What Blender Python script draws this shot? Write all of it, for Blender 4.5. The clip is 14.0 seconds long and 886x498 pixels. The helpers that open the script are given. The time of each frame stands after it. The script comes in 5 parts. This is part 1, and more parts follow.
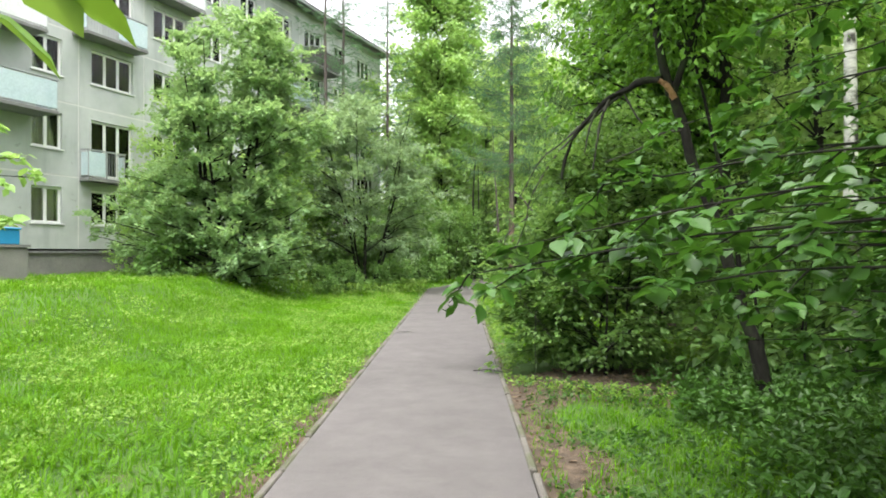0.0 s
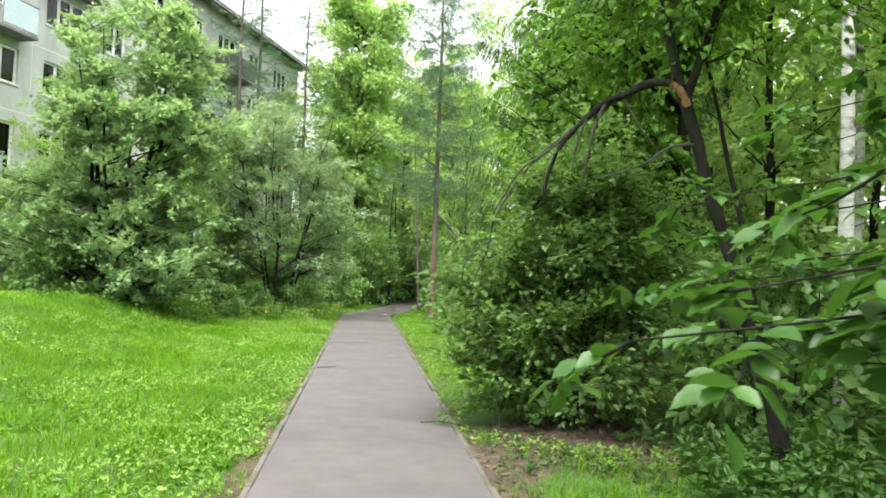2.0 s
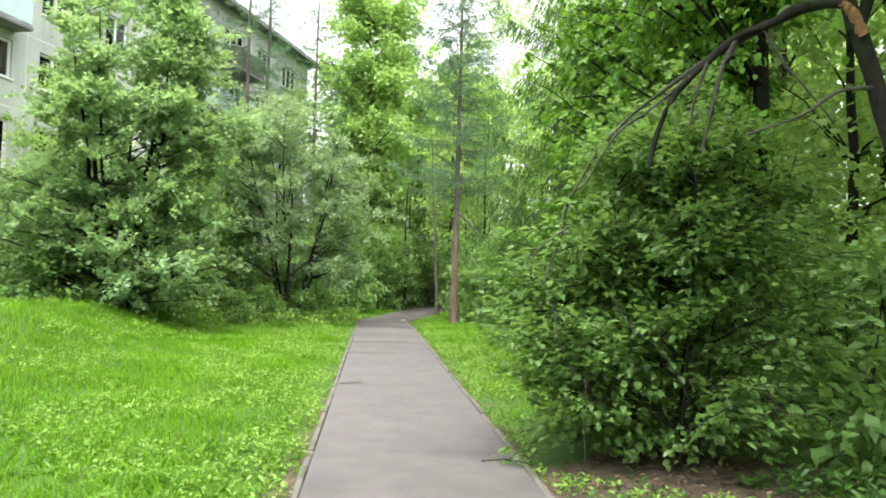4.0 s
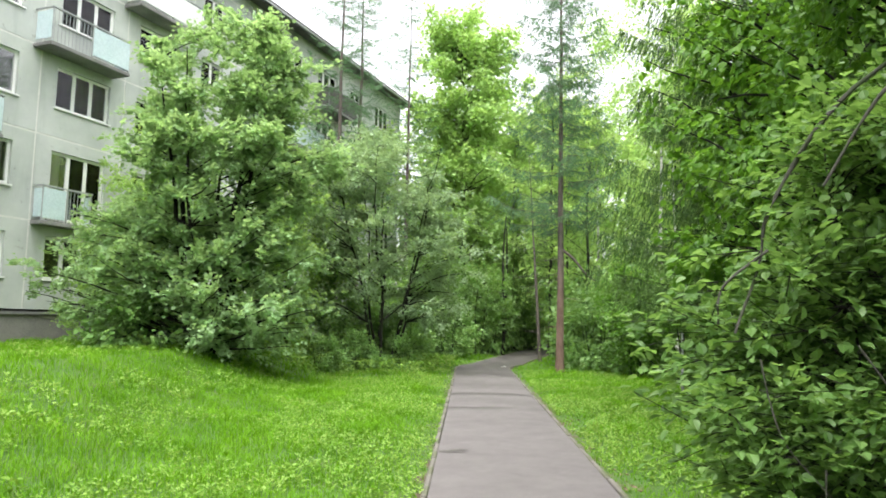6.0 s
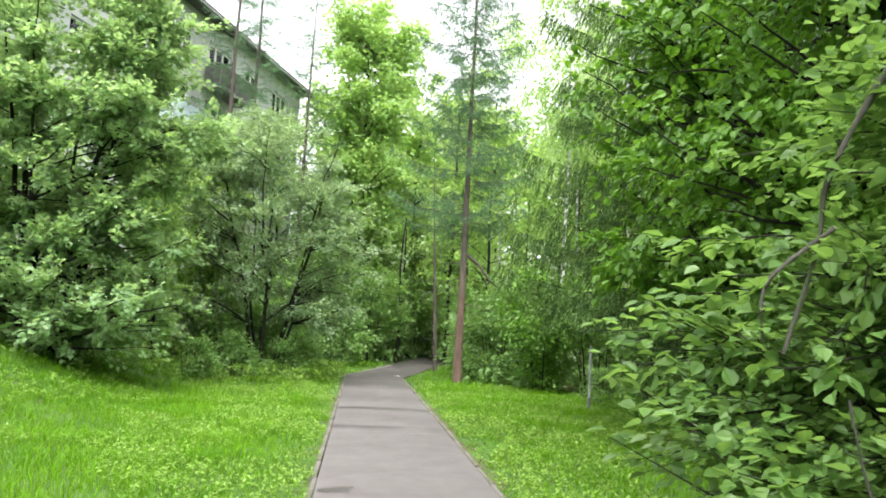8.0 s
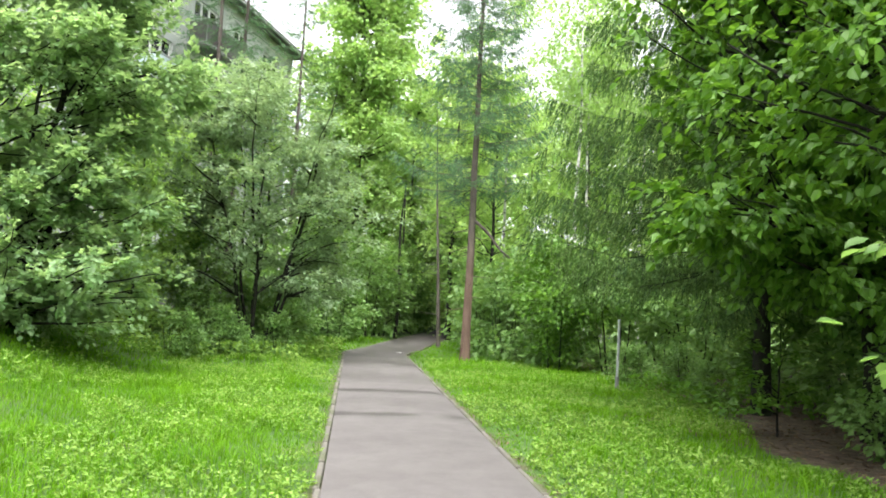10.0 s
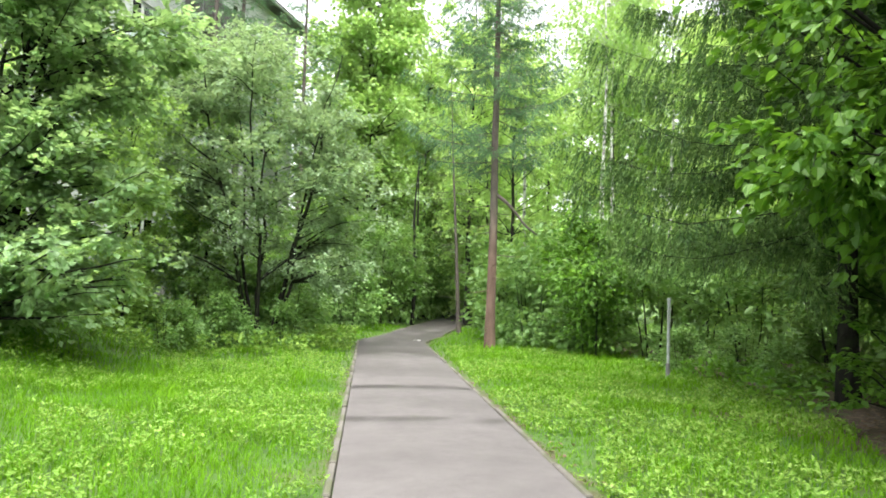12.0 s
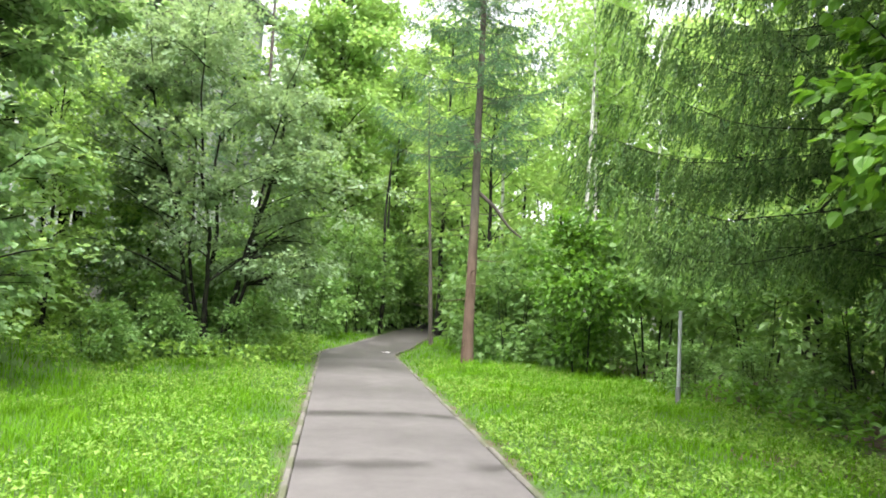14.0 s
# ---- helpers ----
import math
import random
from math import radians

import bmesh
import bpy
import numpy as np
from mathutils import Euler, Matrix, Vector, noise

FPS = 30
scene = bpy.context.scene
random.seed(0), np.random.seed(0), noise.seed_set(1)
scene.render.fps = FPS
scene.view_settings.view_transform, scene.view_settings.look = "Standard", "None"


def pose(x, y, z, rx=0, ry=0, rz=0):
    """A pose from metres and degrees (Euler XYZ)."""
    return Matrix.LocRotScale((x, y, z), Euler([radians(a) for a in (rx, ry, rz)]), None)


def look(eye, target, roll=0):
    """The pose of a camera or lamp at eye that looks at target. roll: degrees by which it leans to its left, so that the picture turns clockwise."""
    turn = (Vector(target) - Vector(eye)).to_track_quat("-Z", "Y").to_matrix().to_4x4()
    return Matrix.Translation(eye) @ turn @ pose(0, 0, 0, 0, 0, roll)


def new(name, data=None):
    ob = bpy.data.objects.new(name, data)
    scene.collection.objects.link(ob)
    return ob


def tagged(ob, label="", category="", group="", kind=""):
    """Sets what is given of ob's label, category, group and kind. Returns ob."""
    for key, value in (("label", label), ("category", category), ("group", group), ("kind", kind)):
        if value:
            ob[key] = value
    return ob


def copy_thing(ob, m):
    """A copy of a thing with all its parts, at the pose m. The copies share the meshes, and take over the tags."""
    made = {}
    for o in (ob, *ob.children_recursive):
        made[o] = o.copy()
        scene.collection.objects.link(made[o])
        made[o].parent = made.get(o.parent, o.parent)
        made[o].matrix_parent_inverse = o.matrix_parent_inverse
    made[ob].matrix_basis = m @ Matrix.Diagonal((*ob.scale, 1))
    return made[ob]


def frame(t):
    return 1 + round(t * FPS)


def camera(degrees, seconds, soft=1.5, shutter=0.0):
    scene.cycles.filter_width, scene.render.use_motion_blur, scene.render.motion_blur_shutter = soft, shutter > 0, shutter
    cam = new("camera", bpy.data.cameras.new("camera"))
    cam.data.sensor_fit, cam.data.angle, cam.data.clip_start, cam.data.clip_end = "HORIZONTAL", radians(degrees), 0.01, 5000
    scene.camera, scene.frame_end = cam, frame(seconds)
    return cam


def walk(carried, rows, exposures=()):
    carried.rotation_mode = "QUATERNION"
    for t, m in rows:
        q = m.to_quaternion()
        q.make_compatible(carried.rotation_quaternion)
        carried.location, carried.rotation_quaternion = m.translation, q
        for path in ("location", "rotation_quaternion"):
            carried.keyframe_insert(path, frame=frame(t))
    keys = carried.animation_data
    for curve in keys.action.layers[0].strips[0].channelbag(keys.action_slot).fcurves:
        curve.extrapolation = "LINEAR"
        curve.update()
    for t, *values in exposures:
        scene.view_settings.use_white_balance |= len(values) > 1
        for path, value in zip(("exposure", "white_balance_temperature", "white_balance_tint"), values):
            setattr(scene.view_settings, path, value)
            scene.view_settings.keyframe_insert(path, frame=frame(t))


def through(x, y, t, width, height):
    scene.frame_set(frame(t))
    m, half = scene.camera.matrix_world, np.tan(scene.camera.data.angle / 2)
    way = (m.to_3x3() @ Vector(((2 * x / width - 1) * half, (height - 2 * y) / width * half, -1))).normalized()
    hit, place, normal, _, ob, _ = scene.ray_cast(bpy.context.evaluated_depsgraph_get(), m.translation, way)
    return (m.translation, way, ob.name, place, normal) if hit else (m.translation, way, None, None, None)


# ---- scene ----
cam = camera(63.8, 14.0, soft=1.75, shutter=0.25)
METRES, EYE, TILT, LEAN, TURN = 13.386, 1.7, 0.0, 0.0, 2.1
ROWS = [
    (0.0, 0.0, 0.0, 0.0, 0.0, 0.21, 0.01),
    (0.5, -0.0112, 0.0268, -0.0004, -1.92, 1.33, -1.03),
    (1.0, -0.0188, 0.0575, -0.0011, -3.0, 2.51, -1.78),
    (1.5, -0.0255, 0.0909, 0.0005, -4.35, 2.33, -1.9),
    (2.0, -0.037, 0.1255, 0.0015, -7.58, 2.31, -2.14),
    (2.5, -0.0436, 0.1615, -0.0016, -5.84, 2.17, -0.23),
    (5.0, -0.0604, 0.3342, -0.0037, -6.79, 4.01, -3.07),
    (5.5, -0.0605, 0.3724, -0.0006, -2.44, 6.04, -1.61),
    (6.0, -0.0652, 0.4087, -0.0009, 0.68, 5.8, -1.15),
    (6.5, -0.0646, 0.4426, -0.0029, -0.52, 7.87, -2.36),
    (7.0, -0.0649, 0.4761, -0.0031, -3.66, 6.28, -2.77),
    (7.5, -0.0631, 0.515, -0.0024, -7.4, 6.74, -3.37),
    (10.0, -0.0729, 0.6971, -0.0093, -8.44, 4.71, -3.09),
    (10.5, -0.0726, 0.73, -0.0114, -7.06, 4.1, -2.22),
    (11.0, -0.0723, 0.7665, -0.0096, -5.75, 3.5, -3.07),
    (11.5, -0.0712, 0.8041, -0.0087, -8.36, 2.76, -2.4),
    (12.0, -0.0668, 0.8377, -0.0139, -7.28, 3.46, -1.7),
    (12.5, -0.0644, 0.8748, -0.013, -7.29, 1.47, -2.12),
    (13.0, -0.0634, 0.9112, -0.0129, -10.47, 3.6, -3.17),
    (13.5, -0.06, 0.9515, -0.0136, -10.16, 4.96, -2.73),
    (14.0, -0.0596, 0.9883, -0.0161, -9.93, 4.24, -2.88),
]
walk(cam, [(t, pose(0, 0, EYE, TILT, LEAN, TURN) @ pose(METRES * x, METRES * y, METRES * z, 90 + pitch, roll, yaw)) for t, x, y, z, yaw, pitch, roll in ROWS],
     exposures=[(0.0, 1.98), (2.5, 2.07), (5.0, 2.12), (6.0, 1.96), (6.7, 1.95), (7.5, 2.02), (10.0, 2.15), (12.0, 2.25), (14.0, 2.26)])

# ---------------------------------------------------------------- world and light
world = bpy.data.worlds.new("overcast_sky")
scene.world = world
world.use_nodes = True
wn, wl = world.node_tree.nodes, world.node_tree.links
wn.clear()
SUN_EL, SUN_AZ = 72.0, 190.0
sky = wn.new("ShaderNodeTexSky")
sky.sky_type, sky.sun_disc = "NISHITA", False
sky.sun_elevation, sky.sun_rotation = radians(SUN_EL), radians(SUN_AZ)
sky.air_density, sky.dust_density = 1.0, 4.0
grey = wn.new("ShaderNodeHueSaturation")
grey.inputs["Saturation"].default_value = 0.15
wbg, wout = wn.new("ShaderNodeBackground"), wn.new("ShaderNodeOutputWorld")
wbg.inputs["Strength"].default_value = 0.15
wl.new(sky.outputs[0], grey.inputs["Color"])
wl.new(grey.outputs[0], wbg.inputs["Color"])
wl.new(wbg.outputs[0], wout.inputs["Surface"])
sun_data = bpy.data.lights.new("sun", "SUN")
sun_data.energy, sun_data.angle, sun_data.color = 1.5, radians(70), (1.0, 0.98, 0.95)
sun = new("sun", sun_data)
sun.matrix_world = look((0, 0, 60), (-60 * math.sin(radians(SUN_AZ)) / math.tan(radians(SUN_EL)), -60 * math.cos(radians(SUN_AZ)) / math.tan(radians(SUN_EL)), 0))


# ---------------------------------------------------------------- materials
def material(name):
    m = bpy.data.materials.new(name)
    m.use_nodes = True
    n, l = m.node_tree.nodes, m.node_tree.links
    return m, n, l, n["Principled BSDF"]


def ramp(n, l, source, stops):
    r = n.new("ShaderNodeValToRGB")
    e = r.color_ramp.elements
    while len(e) < len(stops):
        e.new(0.5)
    for k, (p, c) in zip(e, stops):
        k.position, k.color = p, (*c, 1)
    l.new(source, r.inputs[0])
    return r.outputs[0]


def coords(n, l, scale=(1, 1, 1)):
    c, mp = n.new("ShaderNodeTexCoord"), n.new("ShaderNodeMapping")
    mp.inputs["Scale"].default_value = scale
    l.new(c.outputs["Object"], mp.inputs[0])
    return mp.outputs[0]


def noise_tex(n, l, vec, scale, detail=6, rough=0.6):
    t = n.new("ShaderNodeTexNoise")
    t.inputs["Scale"].default_value, t.inputs["Detail"].default_value, t.inputs["Roughness"].default_value = scale, detail, rough
    l.new(vec, t.inputs["Vector"])
    return t.outputs["Fac"]


def mix(n, l, fac, a, b, mode="MIX"):
    x = n.new("ShaderNodeMix")
    x.data_type, x.blend_type = "RGBA", mode
    for sock, v in ((x.inputs[0], fac), (x.inputs[6], a), (x.inputs[7], b)):
        if isinstance(v, (int, float)):
            sock.default_value = v
        elif isinstance(v, tuple):
            sock.default_value = (*v, 1)
        else:
            l.new(v, sock)
    return x.outputs[2]


def bump(n, l, p, height, strength, distance=0.02):
    b = n.new("ShaderNodeBump")
    b.inputs["Strength"].default_value, b.inputs["Distance"].default_value = strength, distance
    l.new(height, b.inputs["Height"])
    l.new(b.outputs[0], p.inputs["Normal"])


def leaf_material(name, dark, mid, light, rough=0.45, through=0.35, spec=0.4):
    """Leaf tissue: each leaf its own tone, some light passing through the blade."""
    m, n, l, p = material(name)
    g = n.new("ShaderNodeNewGeometry")
    tone = ramp(n, l, g.outputs["Random Per Island"], [(0.0, dark), (0.5, mid), (1.0, light)])
    patch = noise_tex(n, l, coords(n, l), 0.9, 3)
    tone = mix(n, l, 0.45, tone, ramp(n, l, patch, [(0.3, dark), (0.7, light)]))
    l.new(tone, p.inputs["Base Color"])
    p.inputs["Roughness"].default_value = rough
    p.inputs["Specular IOR Level"].default_value = spec
    tr, add = n.new("ShaderNodeBsdfTranslucent"), n.new("ShaderNodeMixShader")
    yellow = mix(n, l, 0.4, tone, (light[0] * 1.3, light[1] * 1.25, light[2] * 0.5))
    l.new(yellow, tr.inputs["Color"])
    add.inputs[0].default_value = through
    l.new(p.outputs[0], add.inputs[1])
    l.new(tr.outputs[0], add.inputs[2])
    l.new(add.outputs[0], n["Material Output"].inputs["Surface"])
    return m


def needle_material(name, dark, mid, light, through=0.25):
    """Needles: tones change from bough to bough, the tips lighter here and there."""
    m, n, l, p = material(name)
    v = coords(n, l)
    tone = ramp(n, l, noise_tex(n, l, v, 1.1, 3), [(0.3, dark), (0.55, mid), (0.75, light)])
    tone = mix(n, l, 0.5, tone, ramp(n, l, noise_tex(n, l, v, 5.0, 2), [(0.35, dark), (0.7, light)]))
    l.new(tone, p.inputs["Base Color"])
    p.inputs["Roughness"].default_value, p.inputs["Specular IOR Level"].default_value = 0.6, 0.25
    tr, add = n.new("ShaderNodeBsdfTranslucent"), n.new("ShaderNodeMixShader")
    l.new(tone, tr.inputs["Color"])
    add.inputs[0].default_value = through
    l.new(p.outputs[0], add.inputs[1])
    l.new(tr.outputs[0], add.inputs[2])
    l.new(add.outputs[0], n["Material Output"].inputs["Surface"])
    return m


def rough_material(name, stops, scale, rough=0.9, bump_scale=None, strength=0.4, stretch=(1, 1, 1), distance=0.02, second=None):
    """Plain matter whose colour runs through stops by a noise, with a finer second noise on it and relief."""
    m, n, l, p = material(name)
    v = coords(n, l, stretch)
    col = ramp(n, l, noise_tex(n, l, v, scale), stops)
    fine = noise_tex(n, l, v, bump_scale or scale * 9, 4)
    col = mix(n, l, 0.35, col, ramp(n, l, fine, [(0.3, tuple(0.55 * a for a in stops[0][1])), (0.7, stops[-1][1])]))
    if second:
        col = mix(n, l, ramp(n, l, noise_tex(n, l, coords(n, l), second[0], 5), [(0.52, (0, 0, 0)), (0.62, (1, 1, 1))]), col, second[1])
    l.new(col, p.inputs["Base Color"])
    p.inputs["Roughness"].default_value = rough
    bump(n, l, p, fine, strength, distance)
    return m


# haze is mixed into the bird cherry and apple colours: paler and bluer leaves
M_SHRUB = leaf_material("bird_cherry_leaf", (0.115, 0.225, 0.092), (0.215, 0.37, 0.155), (0.37, 0.52, 0.27), through=0.56, rough=0.36, spec=0.55)
M_APPLE = leaf_material("apple_leaf", (0.125, 0.22, 0.105), (0.215, 0.335, 0.17), (0.345, 0.465, 0.275), through=0.46, rough=0.38, spec=0.5)
M_LINDEN = leaf_material("linden_leaf", (0.03, 0.096, 0.009), (0.08, 0.2, 0.018), (0.185, 0.37, 0.042), through=0.42)
M_HAZEL = leaf_material("elm_leaf", (0.058, 0.14, 0.028), (0.11, 0.23, 0.048), (0.205, 0.335, 0.105), rough=0.38, spec=0.45, through=0.54)
M_BRIGHT = leaf_material("young_maple_leaf", (0.2, 0.34, 0.09), (0.29, 0.45, 0.13), (0.38, 0.56, 0.2), through=0.5)
# lightened further so that the distant wood looks hazy
M_BIRCH = leaf_material("birch_leaf", (0.19, 0.35, 0.095), (0.3, 0.48, 0.145), (0.42, 0.58, 0.23), through=0.66)
M_UNDER = leaf_material("undergrowth_leaf", (0.075, 0.17, 0.04), (0.14, 0.275, 0.07), (0.24, 0.39, 0.125), through=0.46, rough=0.42)
M_SPRUCE = needle_material("spruce_needle", (0.045, 0.105, 0.028), (0.09, 0.185, 0.045), (0.21, 0.33, 0.075), through=0.3)
M_LARCH = needle_material("larch_needle", (0.08, 0.17, 0.075), (0.13, 0.25, 0.11), (0.18, 0.32, 0.15), through=0.35)
M_GRASS = leaf_material("grass_blade", (0.038, 0.135, 0.003), (0.09, 0.24, 0.006), (0.17, 0.34, 0.013), through=0.38, rough=0.6, spec=0.15)
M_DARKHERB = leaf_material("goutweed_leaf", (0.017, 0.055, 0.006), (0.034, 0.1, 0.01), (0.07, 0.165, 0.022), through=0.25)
M_NEARELM = leaf_material("near_elm_leaf", (0.017, 0.058, 0.007), (0.036, 0.108, 0.012), (0.08, 0.19, 0.03), through=0.36, rough=0.4, spec=0.45)
M_WEED = leaf_material("weed_leaf", (0.075, 0.18, 0.014), (0.15, 0.295, 0.032), (0.29, 0.43, 0.1), through=0.32, spec=0.3)
M_BARK = rough_material("dark_bark", [(0.3, (0.008, 0.0075, 0.006)), (0.7, (0.026, 0.025, 0.02))], 6, 0.95, 24, 0.9, (1, 1, 0.25), second=(2.5, (0.022, 0.03, 0.014)))
M_BARK.node_tree.nodes["Principled BSDF"].inputs["Specular IOR Level"].default_value = 0.15
M_MOSSBARK = rough_material("mossy_grey_bark", [(0.3, (0.022, 0.022, 0.016)), (0.7, (0.075, 0.072, 0.056))], 9, 0.95, 30, 0.9, (1, 1, 0.3), second=(3.5, (0.035, 0.05, 0.018)))
M_GREYBARK = rough_material("grey_conifer_bark", [(0.3, (0.05, 0.04, 0.034)), (0.7, (0.14, 0.115, 0.1))], 6, 0.9, 24, 0.9, (1, 1, 0.25))


def larch_bark():
    """Reddish plates low on the stem, greyer bark higher up."""
    m, n, l, p = material("larch_bark")
    v = coords(n, l, (1, 1, 0.3))
    red = ramp(n, l, noise_tex(n, l, v, 5), [(0.3, (0.09, 0.054, 0.04)), (0.7, (0.2, 0.13, 0.1))])
    old = ramp(n, l, noise_tex(n, l, v, 5), [(0.3, (0.05, 0.042, 0.036)), (0.7, (0.15, 0.125, 0.105))])
    sep, mr = n.new("ShaderNodeSeparateXYZ"), n.new("ShaderNodeMapRange")
    l.new(coords(n, l), sep.inputs[0])
    mr.inputs["From Min"].default_value, mr.inputs["From Max"].default_value = 2.2, 4.0
    l.new(sep.outputs["Z"], mr.inputs["Value"])
    l.new(mix(n, l, mr.outputs[0], red, old), p.inputs["Base Color"])
    p.inputs["Roughness"].default_value = 0.9
    bump(n, l, p, noise_tex(n, l, v, 26, 4), 1.0)
    return m


M_LARCHBARK = larch_bark()
M_BIRCHBARK = rough_material("white_birch_bark", [(0.35, (0.3, 0.29, 0.27)), (0.5, (0.6, 0.59, 0.55)), (0.8, (0.72, 0.71, 0.68))], 3, 0.85, 12, 0.4, (1, 1, 3), second=(2.6, (0.05, 0.046, 0.04)))


def asphalt():
    """Worn asphalt: grit, broad tone changes, damp seams that cross it at a few places, and a darker far end."""
    m, n, l, p = material("worn_asphalt")
    v = coords(n, l)
    col = ramp(n, l, noise_tex(n, l, v, 0.8), [(0.3, (0.07, 0.062, 0.061)), (0.7, (0.11, 0.099, 0.098))])
    grit = noise_tex(n, l, v, 170, 3)
    col = mix(n, l, 0.4, col, ramp(n, l, grit, [(0.3, (0.04, 0.036, 0.036)), (0.7, (0.15, 0.137, 0.135))]))
    patch = noise_tex(n, l, v, 2.6, 7, 0.7)
    col = mix(n, l, 0.35, col, ramp(n, l, patch, [(0.32, (0.05, 0.043, 0.04)), (0.68, (0.135, 0.122, 0.117))]))
    sep = n.new("ShaderNodeSeparateXYZ")
    l.new(v, sep.inputs[0])
    wob = n.new("ShaderNodeMath")
    wob.operation, wob.inputs[1].default_value = "MULTIPLY_ADD", 0.5
    l.new(noise_tex(n, l, v, 1.7, 4), wob.inputs[0])
    l.new(sep.outputs["Y"], wob.inputs[2])
    unit_y = n.new("ShaderNodeMath")
    unit_y.operation, unit_y.inputs[1].default_value = "DIVIDE", 40.0
    l.new(wob.outputs[0], unit_y.inputs[0])
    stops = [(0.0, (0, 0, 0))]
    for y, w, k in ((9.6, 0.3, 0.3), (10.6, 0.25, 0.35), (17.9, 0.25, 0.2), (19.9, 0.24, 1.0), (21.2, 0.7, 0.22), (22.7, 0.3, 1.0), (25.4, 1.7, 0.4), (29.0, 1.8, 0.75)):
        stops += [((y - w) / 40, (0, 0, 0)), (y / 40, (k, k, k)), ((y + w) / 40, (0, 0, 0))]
    # the two last stops darken everything beyond about y = 31
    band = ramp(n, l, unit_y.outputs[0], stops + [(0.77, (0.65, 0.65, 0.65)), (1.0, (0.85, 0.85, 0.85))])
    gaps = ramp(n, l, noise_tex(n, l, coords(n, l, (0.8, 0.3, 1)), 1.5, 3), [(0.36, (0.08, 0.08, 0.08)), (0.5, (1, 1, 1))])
    dark_mask = mix(n, l, 1.0, band, gaps, "MULTIPLY")
    col = mix(n, l, dark_mask, col, (0.018, 0.014, 0.012))
    l.new(col, p.inputs["Base Color"])
    l.new(ramp(n, l, dark_mask, [(0.0, (0.82, 0.82, 0.82)), (1.0, (0.6, 0.6, 0.6))]), p.inputs["Roughness"])
    bump(n, l, p, grit, 0.35, 0.004)
    return m


def earth():
    """Meadow soil; where the attribute litter is high, brown earth with rotting leaves."""
    m, n, l, p = material("meadow_earth")
    v = coords(n, l)
    green = ramp(n, l, noise_tex(n, l, v, 1.6), [(0.25, (0.032, 0.075, 0.008)), (0.5, (0.05, 0.11, 0.012)), (0.8, (0.08, 0.085, 0.03))])
    brown = ramp(n, l, noise_tex(n, l, v, 7), [(0.3, (0.035, 0.024, 0.015)), (0.55, (0.09, 0.062, 0.04)), (0.75, (0.17, 0.122, 0.085))])
    at = n.new("ShaderNodeAttribute")
    at.attribute_name = "litter"
    edge = n.new("ShaderNodeMath")
    edge.operation = "MULTIPLY_ADD"
    edge.inputs[1].default_value = 0.9
    l.new(noise_tex(n, l, v, 2.4, 6), edge.inputs[0])
    l.new(at.outputs["Fac"], edge.inputs[2])
    fac = ramp(n, l, edge.outputs[0], [(0.72, (0, 0, 0)), (0.95, (1, 1, 1))])
    l.new(mix(n, l, fac, green, brown), p.inputs["Base Color"])
    p.inputs["Roughness"].default_value = 0.95
    bump(n, l, p, noise_tex(n, l, v, 34, 5), 1.0, 0.03)
    return m


M_ASPHALT = asphalt()
M_EARTH = earth()
M_WET = rough_material("damp_asphalt", [(0.3, (0.035, 0.03, 0.028)), (0.7, (0.08, 0.07, 0.065))], 3, 0.5, 120, 0.3, distance=0.004)
M_KERB = rough_material("kerb_concrete", [(0.3, (0.08, 0.072, 0.062)), (0.7, (0.165, 0.15, 0.13))], 3, 0.9, 60, 0.4, second=(1.3, (0.07, 0.075, 0.04)))


def wall_panel_material():
    """Painted concrete panel: blotches, rain streaks, fine grain."""
    m, n, l, p = material("grey_wall_panel")
    v = coords(n, l)
    col = ramp(n, l, noise_tex(n, l, v, 0.5), [(0.3, (0.36, 0.385, 0.365)), (0.7, (0.52, 0.545, 0.52))])
    streak = noise_tex(n, l, coords(n, l, (1.3, 1.3, 0.22)), 1.0, 5, 0.6)
    col = mix(n, l, ramp(n, l, streak, [(0.52, (0, 0, 0)), (0.78, (0.55, 0.55, 0.55))]), col, (0.2, 0.215, 0.195))
    chip = noise_tex(n, l, v, 2.7, 8, 0.75)
    col = mix(n, l, ramp(n, l, chip, [(0.6, (0, 0, 0)), (0.64, (0.6, 0.6, 0.6))]), col, (0.27, 0.27, 0.25))
    l.new(col, p.inputs["Base Color"])
    p.inputs["Roughness"].default_value = 0.9
    bump(n, l, p, noise_tex(n, l, v, 40, 4), 0.35)
    return m


M_PANEL = wall_panel_material()
M_JOINT = rough_material("pale_joint_mortar", [(0.3, (0.55, 0.55, 0.52)), (0.7, (0.7, 0.7, 0.67))], 3, 0.9)
M_PLINTH = rough_material("plinth_concrete", [(0.3, (0.16, 0.155, 0.145)), (0.7, (0.27, 0.26, 0.24))], 1.2, 0.9, 30, 0.4)
M_SLAB = rough_material("balcony_slab_concrete", [(0.3, (0.12, 0.12, 0.115)), (0.7, (0.26, 0.26, 0.25))], 1.5, 0.9, 30, 0.4)
M_WHITE = rough_material("white_window_paint", [(0.3, (0.72, 0.73, 0.72)), (0.7, (0.82, 0.82, 0.81))], 3, 0.5)
M_BLUESHEET = rough_material("pale_blue_sheet", [(0.3, (0.42, 0.54, 0.57)), (0.7, (0.56, 0.66, 0.68))], 1.5, 0.6, 20, 0.2)
M_WHITESHEET = rough_material("white_balcony_sheet", [(0.3, (0.66, 0.68, 0.67)), (0.7, (0.78, 0.79, 0.78))], 1.5, 0.6, 20, 0.2)
